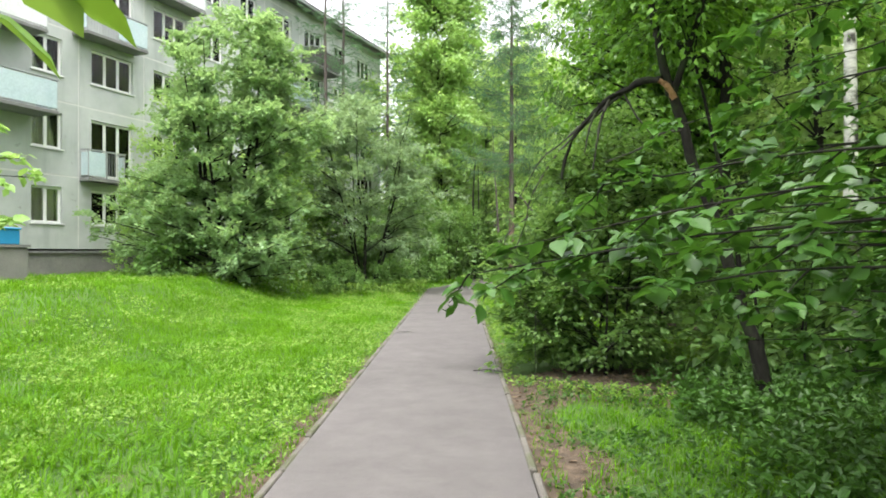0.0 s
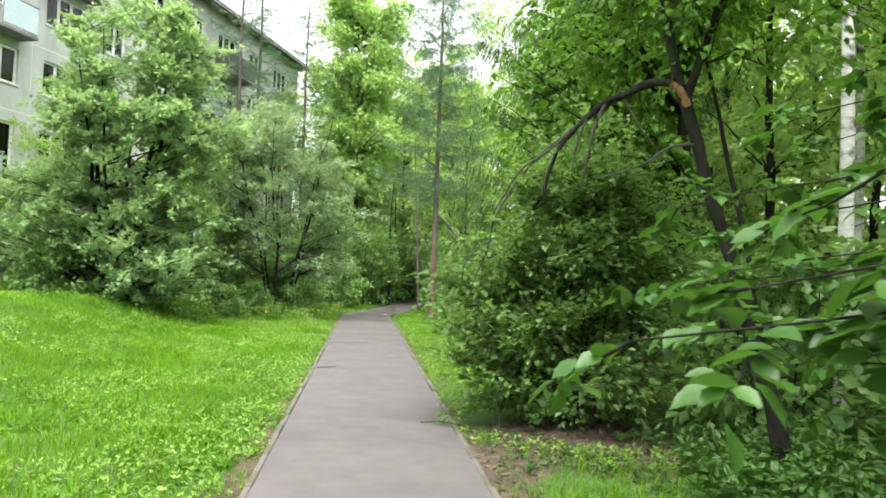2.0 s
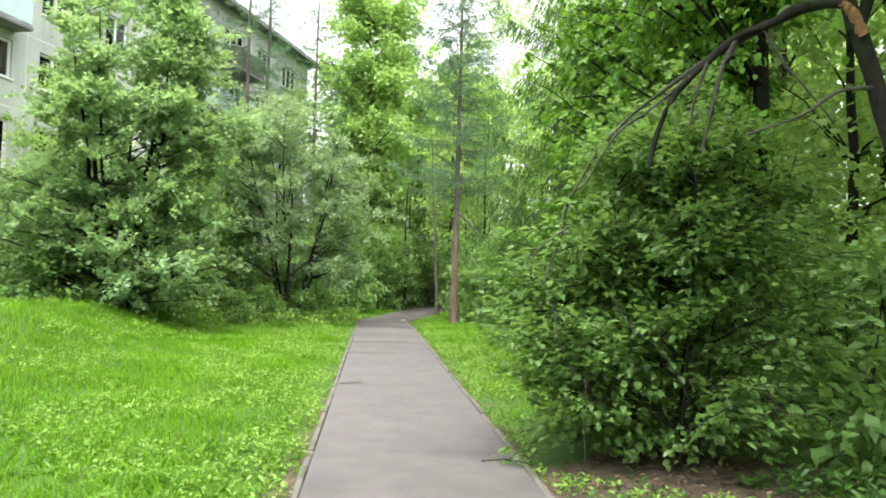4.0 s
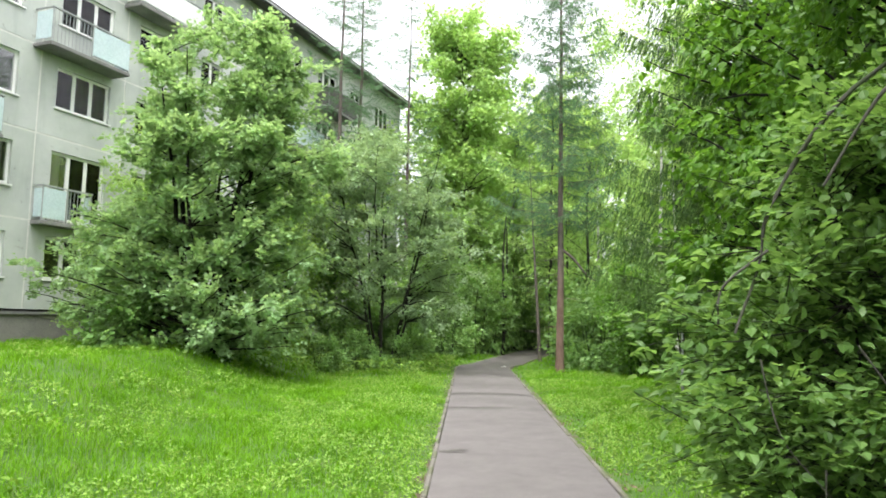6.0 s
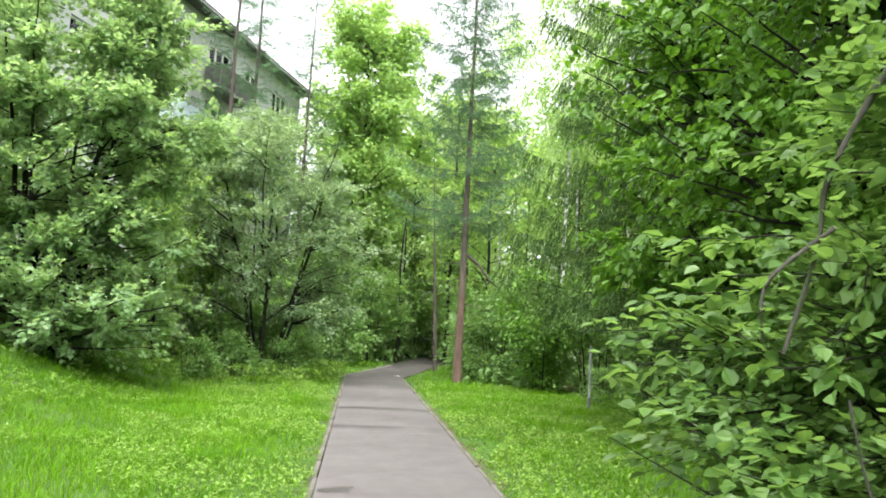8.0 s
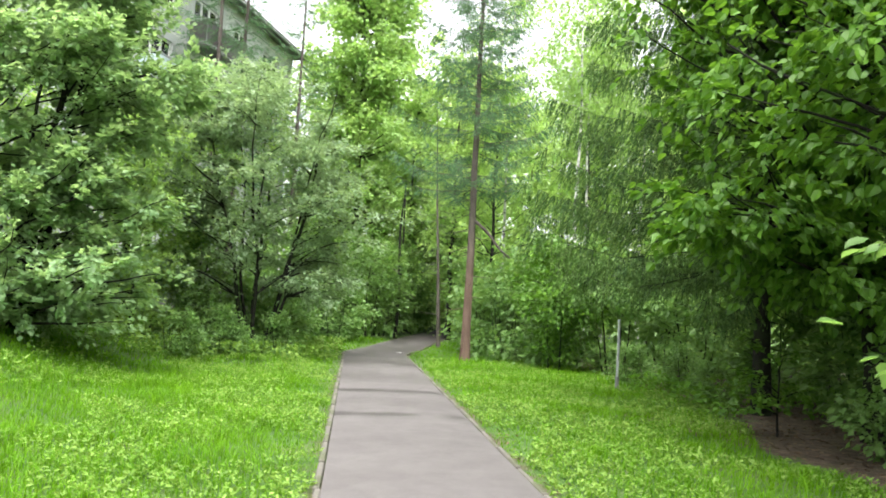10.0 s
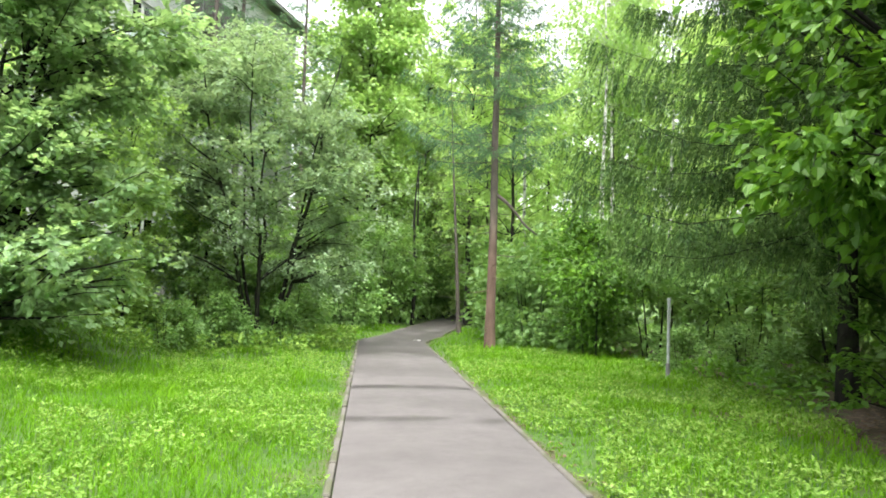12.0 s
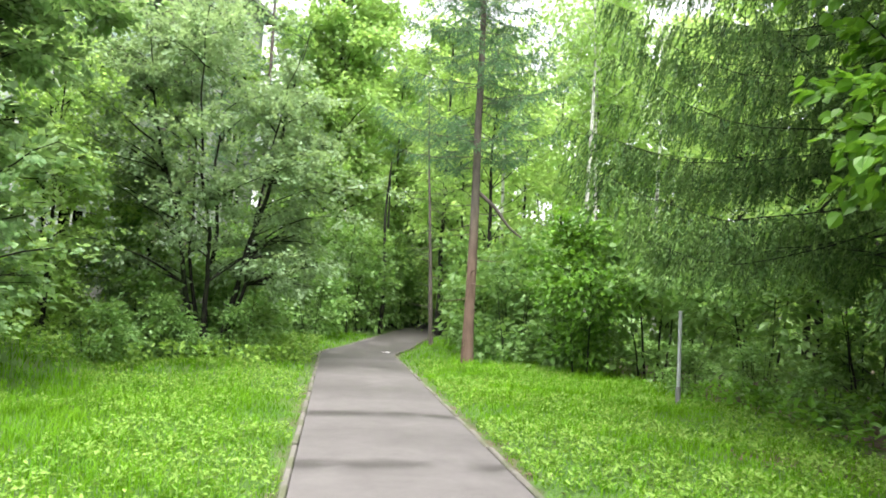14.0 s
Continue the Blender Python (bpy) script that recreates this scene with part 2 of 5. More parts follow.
M_METAL = rough_material("grey_painted_steel", [(0.3, (0.25, 0.27, 0.27)), (0.7, (0.42, 0.44, 0.43))], 9, 0.5, 60, 0.2)
M_ROOF = rough_material("dark_roof_sheet", [(0.3, (0.07, 0.065, 0.065)), (0.7, (0.13, 0.12, 0.12))], 1.5, 0.8)
# the rooms' lack of light is put into this near-black colour
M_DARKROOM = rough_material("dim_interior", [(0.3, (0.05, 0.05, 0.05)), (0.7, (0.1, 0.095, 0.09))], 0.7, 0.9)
M_CURTAIN = rough_material("net_curtain", [(0.3, (0.4, 0.4, 0.38)), (0.7, (0.6, 0.6, 0.57))], 2, 0.9, 14, 0.5, (6, 6, 0.3))
M_BREAK = rough_material("torn_wood", [(0.3, (0.2, 0.1, 0.045)), (0.7, (0.36, 0.2, 0.09))], 6, 0.8, 40, 0.8)
M_BLUEBIN = rough_material("blue_plastic", [(0.3, (0.02, 0.2, 0.4)), (0.7, (0.03, 0.28, 0.5))], 3, 0.4)

m_glass, gn, gl, gp = material("window_glass")
gmix, gtr, ggl = gn.new("ShaderNodeMixShader"), gn.new("ShaderNodeBsdfTransparent"), gn.new("ShaderNodeBsdfGlossy")
gfr = gn.new("ShaderNodeFresnel")
gfr.inputs[0].default_value = 1.5
ggl.inputs["Roughness"].default_value = 0.02
gl.new(gfr.outputs[0], gmix.inputs[0])
gl.new(gtr.outputs[0], gmix.inputs[1])
gl.new(ggl.outputs[0], gmix.inputs[2])
gl.new(gmix.outputs[0], gn["Material Output"].inputs["Surface"])
M_GLASS = m_glass


# ---------------------------------------------------------------- builders
def link_mesh(name, me, mat, parent=None, label="", loc=None):
    ob = new(name, me)
    me.materials.append(mat)
    if parent:
        ob.parent = parent
    if loc:
        ob.location = loc
    if label:
        tagged(ob, label)
    return ob


def array_mesh(name, verts, faces, smooth=False):
    """A mesh from numpy arrays; faces all have the same number of corners."""
    me = bpy.data.meshes.new(name)
    k = faces.shape[1]
    me.vertices.add(len(verts))
    me.vertices.foreach_set("co", np.ascontiguousarray(verts, dtype=np.float32).ravel())
    me.loops.add(faces.size)
    me.loops.foreach_set("vertex_index", np.ascontiguousarray(faces, dtype=np.int32).ravel())
    me.polygons.add(len(faces))
    me.polygons.foreach_set("loop_start", np.arange(0, faces.size, k, dtype=np.int32))
    me.polygons.foreach_set("use_smooth", np.full(len(faces), smooth, dtype=bool))
    me.update(calc_edges=True)
    return me


def part(name, bm, mat, parent=None, label=""):
    me = bpy.data.meshes.new(name)
    bm.to_mesh(me)
    bm.free()
    return link_mesh(name, me, mat, parent, label)


def box(bm, x0, x1, y0, y1, z0, z1):
    v = [bm.verts.new((x, y, z)) for x in (x0, x1) for y in (y0, y1) for z in (z0, z1)]
    for f in ((0, 1, 3, 2), (4, 6, 7, 5), (0, 4, 5, 1), (2, 3, 7, 6), (0, 2, 6, 4), (1, 5, 7, 3)):
        bm.faces.new([v[i] for i in f])


def box_part(name, mat, parent, dims, label="", bevel=0.0):
    bm = bmesh.new()
    box(bm, *dims)
    if bevel:
        bmesh.ops.bevel(bm, geom=bm.edges[:], offset=bevel, segments=1, affect="EDGES")
    return part(name, bm, mat, parent, label)


def thing(name, loc, label, category, group="", rz=0.0, kind=""):
    ob = new(name)
    ob.matrix_world = pose(*loc, 0, 0, rz)
    ob.empty_display_size = 0.2
    return tagged(ob, label, category, group, kind)


def unit(v):
    return v / np.maximum(np.linalg.norm(v, axis=-1, keepdims=True), 1e-9)


def tubes(lines, sides=6, gnarl=0.0):
    """Tapered round rods along polylines: a list of (points (n,3), radii (n))."""
    vs, fs, base = [], [], 0
    ang = np.linspace(0, 2 * np.pi, sides, endpoint=False)
    r = np.random.default_rng(sides + len(lines))
    for pts, rad in lines:
        pts = np.asarray(pts, float)
        tang = unit(np.gradient(pts, axis=0))
        ref = np.where(np.abs(tang[:, 2:3]) > 0.9, np.array([[1.0, 0, 0]]), np.array([[0, 0, 1.0]]))
        a = unit(np.cross(tang, ref))
        b = np.cross(tang, a)
        ring = pts[:, None] + (np.asarray(rad)[:, None] * (1 + gnarl * r.normal(0, 1, (len(pts), sides))))[:, :, None] * (np.cos(ang)[None, :, None] * a[:, None] + np.sin(ang)[None, :, None] * b[:, None])
        vs.append(ring.reshape(-1, 3))
        i, j = np.meshgrid(np.arange(len(pts) - 1), np.arange(sides), indexing="ij")
        k = (j + 1) % sides
        fs.append(base + np.stack([i * sides + j, i * sides + k, (i + 1) * sides + k, (i + 1) * sides + j], -1).reshape(-1, 4))
        base += len(pts) * sides
    return np.concatenate(vs), np.concatenate(fs)


def leaf_blades(r, where, along, size, width=0.6, up=0.7, fold=0.25, fine=False, mid=False):
    """One folded blade at each point, growing along the given way; its face turned more or less to the sky."""
    n = len(where)
    d = along + r.normal(0, 0.35, (n, 3))
    d[:, 2] *= min(1.0, 1.1 / max(up, 0.1))
    d = unit(d)
    nrm = unit(np.array([[0, 0, up]]) + r.normal(0, 0.55, (n, 3)))
    side = unit(np.cross(d, nrm))
    nrm = np.cross(side, d)
    s = (size * r.uniform(0.65, 1.25, n))[:, None]
    w = s * width * 0.5
    if fine:
        cols = [(0, 0, 0), (0.24, 0.74, 1), (0.5, 1.0, 1), (0.78, 0.52, 0.8), (1.0, 0, -0.6)]
        verts = []
        for a, b, c in cols:
            mid = where + d * s * a - nrm * s * 0.12 * (a ** 2)
            if b == 0:
                verts.append(mid)
            else:
                verts += [mid + side * w * b + nrm * w * fold, mid, mid - side * w * b + nrm * w * fold]
        v = np.stack(verts, 1)
        f = np.array([(0, 1, 2), (0, 2, 3), (1, 4, 5), (1, 5, 2), (2, 5, 6), (2, 6, 3), (4, 7, 8), (4, 8, 5), (5, 8, 9), (5, 9, 6), (7, 10, 8), (8, 10, 9)])
    elif mid == "round":
        rim = [(0.1, 0.6, 0.6), (0.36, 1.0, 1.0), (0.68, 0.76, 0.6)]
        left = [where + d * s * a + side * w * b + nrm * w * fold * c for a, b, c in rim]
        right = [where + d * s * a - side * w * b + nrm * w * fold * c for a, b, c in rim]
        v = np.stack([where, *left, where + d * s - nrm * s * 0.14, *right[::-1]], 1)
        f = np.array([(0, 1, 2), (0, 2, 3), (0, 3, 4), (0, 4, 5), (0, 5, 6), (0, 6, 7)])
    elif mid:
        tip = where + d * s - nrm * s * 0.12
        v = np.stack([where, where + d * s * 0.28 + side * w * 0.95 + nrm * w * fold, where + d * s * 0.7 + side * w * 0.7 + nrm * w * fold * 0.6, tip,
                      where + d * s * 0.7 - side * w * 0.7 + nrm * w * fold * 0.6, where + d * s * 0.28 - side * w * 0.95 + nrm * w * fold], 1)
        f = np.array([(0, 1, 2), (0, 2, 3), (0, 3, 4), (0, 4, 5)])
    else:
        v = np.stack([where, where + d * s * 0.45 + side * w + nrm * w * fold, where + d * s, where + d * s * 0.45 - side * w + nrm * w * fold], 1)
        f = np.array([(0, 1, 2), (0, 2, 3)])
    k = v.shape[1]
    return v.reshape(-1, 3), (np.arange(n)[:, None, None] * k + f[None]).reshape(-1, 3)


def bend(a, b, n, r, sag=0.0, wobble=0.05, rise=0.0):
    """A wavering line from a to b that first rises, then sags."""
    u = np.linspace(0, 1, n)[:, None]
    span = np.linalg.norm(b - a)
    p = a + (b - a) * u
    p[:, 2:3] += (rise - sag) * span * np.sin(np.pi * u) * 0.5
    off = np.cumsum(r.normal(0, wobble * span / n, (n, 3)), 0)
    p += (off - off[-1] * u) * np.minimum(1, 4 * u)
    return p


def woody(seed, height, trunk_r, blobs, limbs, twigs, leaves, leaf, width=0.6, lean=(0, 0), stems=1, spread=0.3, clump=0.16, droop=0.25, bare=0.25, fine=False, mid=False, up=0.7, twig_len=(0.5, 1.1), limb_r=0.35, crook=0.06, sides=6):
    """A broad-leaved tree. blobs: the crown's parts as (x, y, z, rx, ry, rz, share). Gives the meshes of its wood and its leaves."""
    r = np.random.default_rng(seed)
    lines, stem_lines = [], []
    for s in range(stems):
        a = 2 * np.pi * s / max(stems, 1) + r.uniform(0, 1)
        foot = np.array([0.25 * math.cos(a) * (stems > 1), 0.25 * math.sin(a) * (stems > 1), -0.1])
        top = np.array([lean[0] + (spread * height * math.cos(a) if stems > 1 else 0), lean[1] + (spread * height * math.sin(a) if stems > 1 else 0), height * r.uniform(0.85, 1.0)])
        line = bend(foot, top, 14, r, wobble=crook)
        rad = trunk_r * (1 - 0.88 * np.linspace(0, 1, 14) ** 0.8) * (r.uniform(0.6, 1) if stems > 1 else 1)
        rad[0] *= 1.35
        lines.append((line, rad))
        stem_lines.append(line)
    share = np.array([b[6] for b in blobs], float)
    pick = r.choice(len(blobs), limbs, p=share / share.sum())
    tw_a, tw_b = [], []
    for i in pick:
        x, y, z, rx, ry, rz, _ = blobs[i]
        g = unit(r.normal(0, 1, 3)) * r.uniform(0.45, 0.95) ** 0.7
        end = np.array([x + g[0] * rx, y + g[1] * ry, max(0.25, z + g[2] * rz)])
        stem = stem_lines[r.integers(len(stem_lines))] if stems == 1 else min(stem_lines, key=lambda q: np.linalg.norm(q[9] - end) * r.uniform(0.7, 1.3))
        flat = np.hypot(stem[:, 0] - end[0], stem[:, 1] - end[1])
        want = np.clip(end[2] - 0.55 * flat.min(), bare * height, height * 0.97)
        k = int(np.argmin(np.abs(stem[:, 2] - want)))
        line = bend(stem[k], end, 9, r, wobble=0.10, rise=r.uniform(-0.05, 0.25))
        thick = max(0.008, trunk_r * limb_r * (1 - 0.75 * stem[k, 2] / height) * r.uniform(0.6, 1.1))
        lines.append((line, thick * (1 - 0.85 * np.linspace(0, 1, 9))))
        out = unit(end - np.array([x, y, z]) + np.array([0, 0, 0.2]))
        for _ in range(twigs):
            u = r.uniform(0.3, 1.0)
            j = u * 8
            a = line[int(j)] + (line[min(8, int(j) + 1)] - line[int(j)]) * (j - int(j))
            d = unit(out * 0.6 + r.normal(0, 0.75, 3))
            d[2] = d[2] * 0.6 - droop * r.uniform(0, 1)
            tw_a.append(a)
            tw_b.append(a + d * r.uniform(*twig_len))
    tw_a, tw_b = np.array(tw_a), np.array(tw_b)
    tw_b[:, 2] = np.maximum(tw_b[:, 2], 0.12)
    v1, f1 = tubes(lines, sides)
    n = len(tw_a)
    d = unit(tw_b - tw_a)
    ref = unit(np.cross(d, r.normal(0, 1, (n, 3))))
    th = 0.004 + 0.002 * r.random((n, 1))
    v2 = np.stack([tw_a + ref * th, tw_a - ref * th, tw_b - ref * th * 0.3, tw_b + ref * th * 0.3], 1).reshape(-1, 3)
    f2 = np.arange(4 * n).reshape(-1, 4) + len(v1)
    wood = array_mesh("wood", np.concatenate([v1, v2]), np.concatenate([f1, f2]), True)
    pick = r.integers(0, n, leaves)
    u = r.uniform(0.1, 1.0, leaves)[:, None]
    at = tw_a[pick] + (tw_b[pick] - tw_a[pick]) * u + r.normal(0, clump, (leaves, 3)) * (0.4 + 0.6 * u)
    at[:, 2] = np.maximum(at[:, 2], 0.06)
    way = d[pick] + np.array([0, 0, -droop])
    v, f = leaf_blades(r, at, way, leaf, width, up, fine=fine, mid=mid)
    return wood, array_mesh("leaves", v, f)


def plant(name, meshes, loc, label, category, bark, leaf_mat, group="", rz=0.0, scale=1.0, crown="crown"):
    ob = thing(name, loc, label, category, group, rz)
    ob.scale = (scale, scale, scale)
    link_mesh("trunk", meshes[0], bark, ob)
    link_mesh(crown, meshes[1], leaf_mat, ob)
    return ob


def needles(r, a, b, per, length, wide, spread=0.8):
    """Needles along the twigs from a to b: per needles each, one narrow triangle a needle."""
    n = len(a)
    d = unit(b - a)
    u = np.tile(np.linspace(0.03, 1, per), n)[:, None]
    k = np.repeat(np.arange(n), per)
    p = a[k] + (b[k] - a[k]) * u
    out = unit(np.cross(d[k], r.normal(0, 1, (n * per, 3))))
    way = unit(out * spread + d[k] * 0.7)
    side = unit(np.cross(way, r.normal(0, 1, (n * per, 3)))) * wide * 0.5
    ln = length * r.uniform(0.7, 1.2, (n * per, 1))
    v = np.stack([p - side, p + side, p + way * ln], 1).reshape(-1, 3)
    return v, np.arange(3 * n * per).reshape(-1, 3)


def conifer(seed, height, trunk_r, first, reach, whorl_gap, per_whorl, twigs, per, needle, wide, tip_droop, hang, dead=0, taper=1.0, skip=0.0, lean=(0, 0), twig_len=0.3, top_cut=1.0, fan=(0.3, 1.0), jitter=0.12, flare=0.8, bough=1.0):
    """A conifer: trunk, whorls of boughs from the height first upwards, hanging twigs with needles."""
    r = np.random.default_rng(seed)
    trunk = bend(np.array([0, 0, -0.1]), np.array([lean[0], lean[1], height]), 16, r, wobble=0.012)
    lines = [(trunk, trunk_r * (1 - 0.93 * np.linspace(0, 1, 16)))]
    lines[0][1][0] *= 1.25
    ta, tb = [], []
    for i in range(dead):
        z = r.uniform(0.15 * first + 0.5, first)
        a = np.array([lean[0] * z / height, lean[1] * z / height, z])
        g = r.uniform(0, 6.28)
        e = a + np.array([math.cos(g), math.sin(g), r.uniform(-0.3, 0.2)]) * r.uniform(0.4, 1.3)
        lines.append((bend(a, e, 6, r, wobble=0.12), 0.014 * (1 - 0.8 * np.linspace(0, 1, 6))))
    z = first
    while z < height * 0.97 * top_cut:
        q = (z - first) / (height - first)
        for g in r.uniform(0, 6.28) + np.linspace(0, 6.28, per_whorl, endpoint=False):
            if r.random() < skip:
                continue
            g += r.normal(0, 0.25)
            ln = reach * (1 - q) ** taper * r.uniform(0.7, 1.1) + 0.12
            k = z + r.normal(0, jitter)
            a = np.array([lean[0] * k / height, lean[1] * k / height, k])
            e = a + np.array([math.cos(g) * ln, math.sin(g) * ln, ln * (-tip_droop * (1 - q) * r.uniform(0.4, 1.6) + 0.25 * q)])
            line = bend(a, e, 9, r, wobble=0.05, sag=0.12)
            line[-3:, 2] += np.array([0.02, 0.05, 0.09]) * ln
            lines.append((line, bough * (0.005 + 0.0035 * ln) * (1 - 0.85 * np.linspace(0, 1, 9))))
            count = max(3, int(twigs * ln))
            u = r.uniform(0.12, 1.0, count) * 8
            i0 = np.minimum(u.astype(int), 7)
            p = line[i0] + (line[i0 + 1] - line[i0]) * (u - i0)[:, None]
            out = np.array([math.cos(g), math.sin(g), 0.0])
            sidev = np.array([-math.sin(g), math.cos(g), 0.0])
            s = r.choice([-1, 1], count)[:, None]
            d = unit(out * r.uniform(0.1, 0.7, (count, 1)) + sidev * s * r.uniform(*fan, (count, 1)) + np.array([0, 0, -1.0]) * hang * r.uniform(0.3, 1.3, (count, 1)))
            ta.append(p)
            tb.append(p + d * twig_len * r.uniform(0.5, 1.3, (count, 1)) * (0.5 + 0.5 * min(1.0, ln)))
        z += whorl_gap * r.uniform(0.75, 1.25)
    ta, tb = np.concatenate(ta), np.concatenate(tb)
    v1, f1 = tubes(lines, 7)
    n = len(ta)
    ref = unit(np.cross(tb - ta, r.normal(0, 1, (n, 3)))) * 0.004
    v2 = np.stack([ta + ref, ta - ref, tb - ref * 0.4, tb + ref * 0.4], 1).reshape(-1, 3)
    wood = array_mesh("wood", np.concatenate([v1, v2]), np.concatenate([f1, np.arange(4 * n).reshape(-1, 4) + len(v1)]), True)
    v, f = needles(r, ta, tb, per, needle, wide, flare)
    return wood, array_mesh("needles", v, f)


# ---------------------------------------------------------------- ground and path
def smooth(a, b, x):
    t = np.clip((x - a) / (b - a), 0, 1)
    return t * t * (3 - 2 * t)


def path_mid(y):
    """Centre line of the path: straight, then swinging to the right."""
    y = np.asarray(y, float)
    past = np.clip(y - 32.0, 0, 60)
    return -0.40 - 0.0145 * np.minimum(y, 32.0) + 0.2 * past * smooth(-1, 3, past) + 0.0025 * np.clip(past - 12, 0, 60) ** 2


HALF = 0.95


def ground_z(x, y):
    x, y = np.asarray(x, float), np.asarray(y, float)
    mound = 0.85 * smooth(-5.0, -8.8, x) * smooth(4.0, 17.0, y)
    ripple = 0.03 * np.sin(1.3 * x + 0.7 * y) * np.sin(0.9 * y - 0.4 * x)
    away = np.abs(x - path_mid(y)) - HALF
    return (mound + ripple) * smooth(0.15, 1.6, away) - 0.03 * smooth(1.0, 0.1, away) - 0.02


def ground_mesh():
    xs = np.concatenate([[-2500, -600, -200, -80, -45], np.arange(-24, 24.01, 0.4), [45, 80, 200, 600, 2500]])
    ys = np.concatenate([[-2500, -600, -200, -60, -25], np.arange(-8, 60.01, 0.4), [95, 140, 300, 800, 2500]])
    X, Y = np.meshgrid(xs, ys, indexing="ij")
    v = np.stack([X, Y, ground_z(X, Y)], -1).reshape(-1, 3)
    i, j = np.meshgrid(np.arange(len(xs) - 1), np.arange(len(ys) - 1), indexing="ij")
    k = len(ys)
    f = np.stack([i * k + j, (i + 1) * k + j, (i + 1) * k + j + 1, i * k + j + 1], -1).reshape(-1, 4)
    me = array_mesh("ground", v, f, True)
    soil = me.attributes.new("litter", "FLOAT", "POINT")
    soil.data.foreach_set("value", litter_at(v[:, 0], v[:, 1]).astype(np.float32))
    return me


def litter_at(x, y):
    """How far the ground is bare brown earth: under the lindens, under the elm and along the kerbs."""
    a = smooth(3.0, 4.4, x + 0.5 * np.sin(y)) * smooth(11.5, 13.0, y) * smooth(21.6, 20.2, y + 0.3 * (x - 4))
    b = 0.8 * smooth(0.5, 0.75, x) * smooth(1.3, 0.75, x + 0.2 * np.sin(1.9 * y)) * smooth(2.0, 3.5, y) * smooth(9.5, 8.2, y)
    c = 0.95 * smooth(1.7, 0.9, np.hypot((x - 2.1) * 0.85, y - 9.3))
    d = 0.75 * smooth(0.55, 0.1, np.abs(x - path_mid(y)) - HALF) * (0.55 + 0.45 * smooth(16.0, 4.0, y))
    e = 0.8 * smooth(4.5, 6.0, x) * smooth(40.0, 30.0, y)
    return np.clip(np.maximum.reduce([a, b, c, d, e]), 0, 1)


tagged(link_mesh("ground", ground_mesh(), M_EARTH), "mossy earth under rough grass and weeds", "ground", kind="structure")


def path_mesh():
    ys = np.concatenate([np.arange(-8, 31, 1.0), np.arange(31, 64, 0.5)])
    slope = np.gradient(path_mid(ys), ys)
    nx, ny = 1 / np.hypot(1, slope), -slope / np.hypot(1, slope)
    cols = [(-HALF, -0.2), (-HALF, 0.0), (-HALF * 0.5, 0.012), (0, 0.016), (HALF * 0.5, 0.012), (HALF, 0.0), (HALF, -0.2)]
    v = np.stack([np.stack([path_mid(ys) + nx * o, ys + ny * o, np.full(len(ys), z)], -1) for o, z in cols], 1).reshape(-1, 3)
    c = len(cols)
    i, j = np.meshgrid(np.arange(len(ys) - 1), np.arange(c - 1), indexing="ij")
    f = np.stack([i * c + j, i * c + j + 1, (i + 1) * c + j + 1, (i + 1) * c + j], -1).reshape(-1, 4)
    return array_mesh("path", v, f, False)


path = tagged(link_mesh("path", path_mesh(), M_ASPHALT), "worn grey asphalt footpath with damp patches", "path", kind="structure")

def along_path(y, off):
    """The point beside the path's centre line, off metres to its right, and the path's heading there."""
    slope = float((path_mid(y + 0.05) - path_mid(y - 0.05)) / 0.1)
    k = math.hypot(1, slope)
    return float(path_mid(y)) + off / k, y - off * slope / k, -math.degrees(math.atan(slope))


def blotch(name, x, y, lx, ly, seed, mat, parent, rz=0.0, z=0.02, rag=0.35):
    """A thin ragged patch lying on the ground."""
    r = np.random.default_rng(seed)
    bm = bmesh.new()
    n = 40
    mid = bm.verts.new((0, 0, 0.004))
    ring = []
    for i in range(n):
        a = 2 * math.pi * i / n
        k = 1 + rag * noise.noise((3 * math.cos(a) + seed, 3 * math.sin(a), seed * 1.7)) + r.normal(0, 0.05)
        ring.append(bm.verts.new((0.5 * lx * k * math.cos(a), 0.5 * ly * k * math.sin(a), 0.002)))
    for i in range(n):
        bm.faces.new((mid, ring[i], ring[(i + 1) % n]))
    ob = part(name, bm, mat, parent)
    ob.matrix_world = pose(x, y, z, 0, 0, rz)
    return ob


# ---------------------------------------------------------------- apartment building
# local: x along the facade (away from the start), y into the building, z up
WALL_DIR = 18.0
building = thing("apartment_building", (-14.05, 26.14, 0), "five-storey grey panel apartment block with weathered balconies", "building", rz=90 - WALL_DIR)
FLOOR0, STOREY, DEPTH, THICK = 1.77, 2.63, 11.0, 0.3
SEAMS = [-14.6, -11.0, -7.6, -4.2, -0.68, 2.55, 5.75, 8.3, 11.05, 14.45, 17.75, 20.7, 25.2]
WINDOWS = [(-13.5, 1.3), (-10.3, 2.0), (-6.8, 2.0), (-2.64, 1.25), (-0.1, 2.05), (3.1, 2.0), (6.3, 1.3), (9.0, 1.35), (11.6, 2.05), (15.0, 2.0), (18.5, 1.3), (21.6, 1.9)]
LEFT, RIGHT = SEAMS[0], SEAMS[-1]
EAVE = FLOOR0 + 5 * STOREY + 0.55
box_part("plinth", M_PLINTH, building, (LEFT, RIGHT, 0.05, THICK, -0.4, FLOOR0 - 0.04), "damp-stained concrete plinth")
box_part("plinth_ledge", M_SLAB, building, (LEFT, RIGHT, -0.02, 0.049, FLOOR0 - 0.12, FLOOR0 - 0.041))
box_part("back_wall", M_PANEL, building, (LEFT, RIGHT, DEPTH - THICK, DEPTH, -0.4, EAVE))
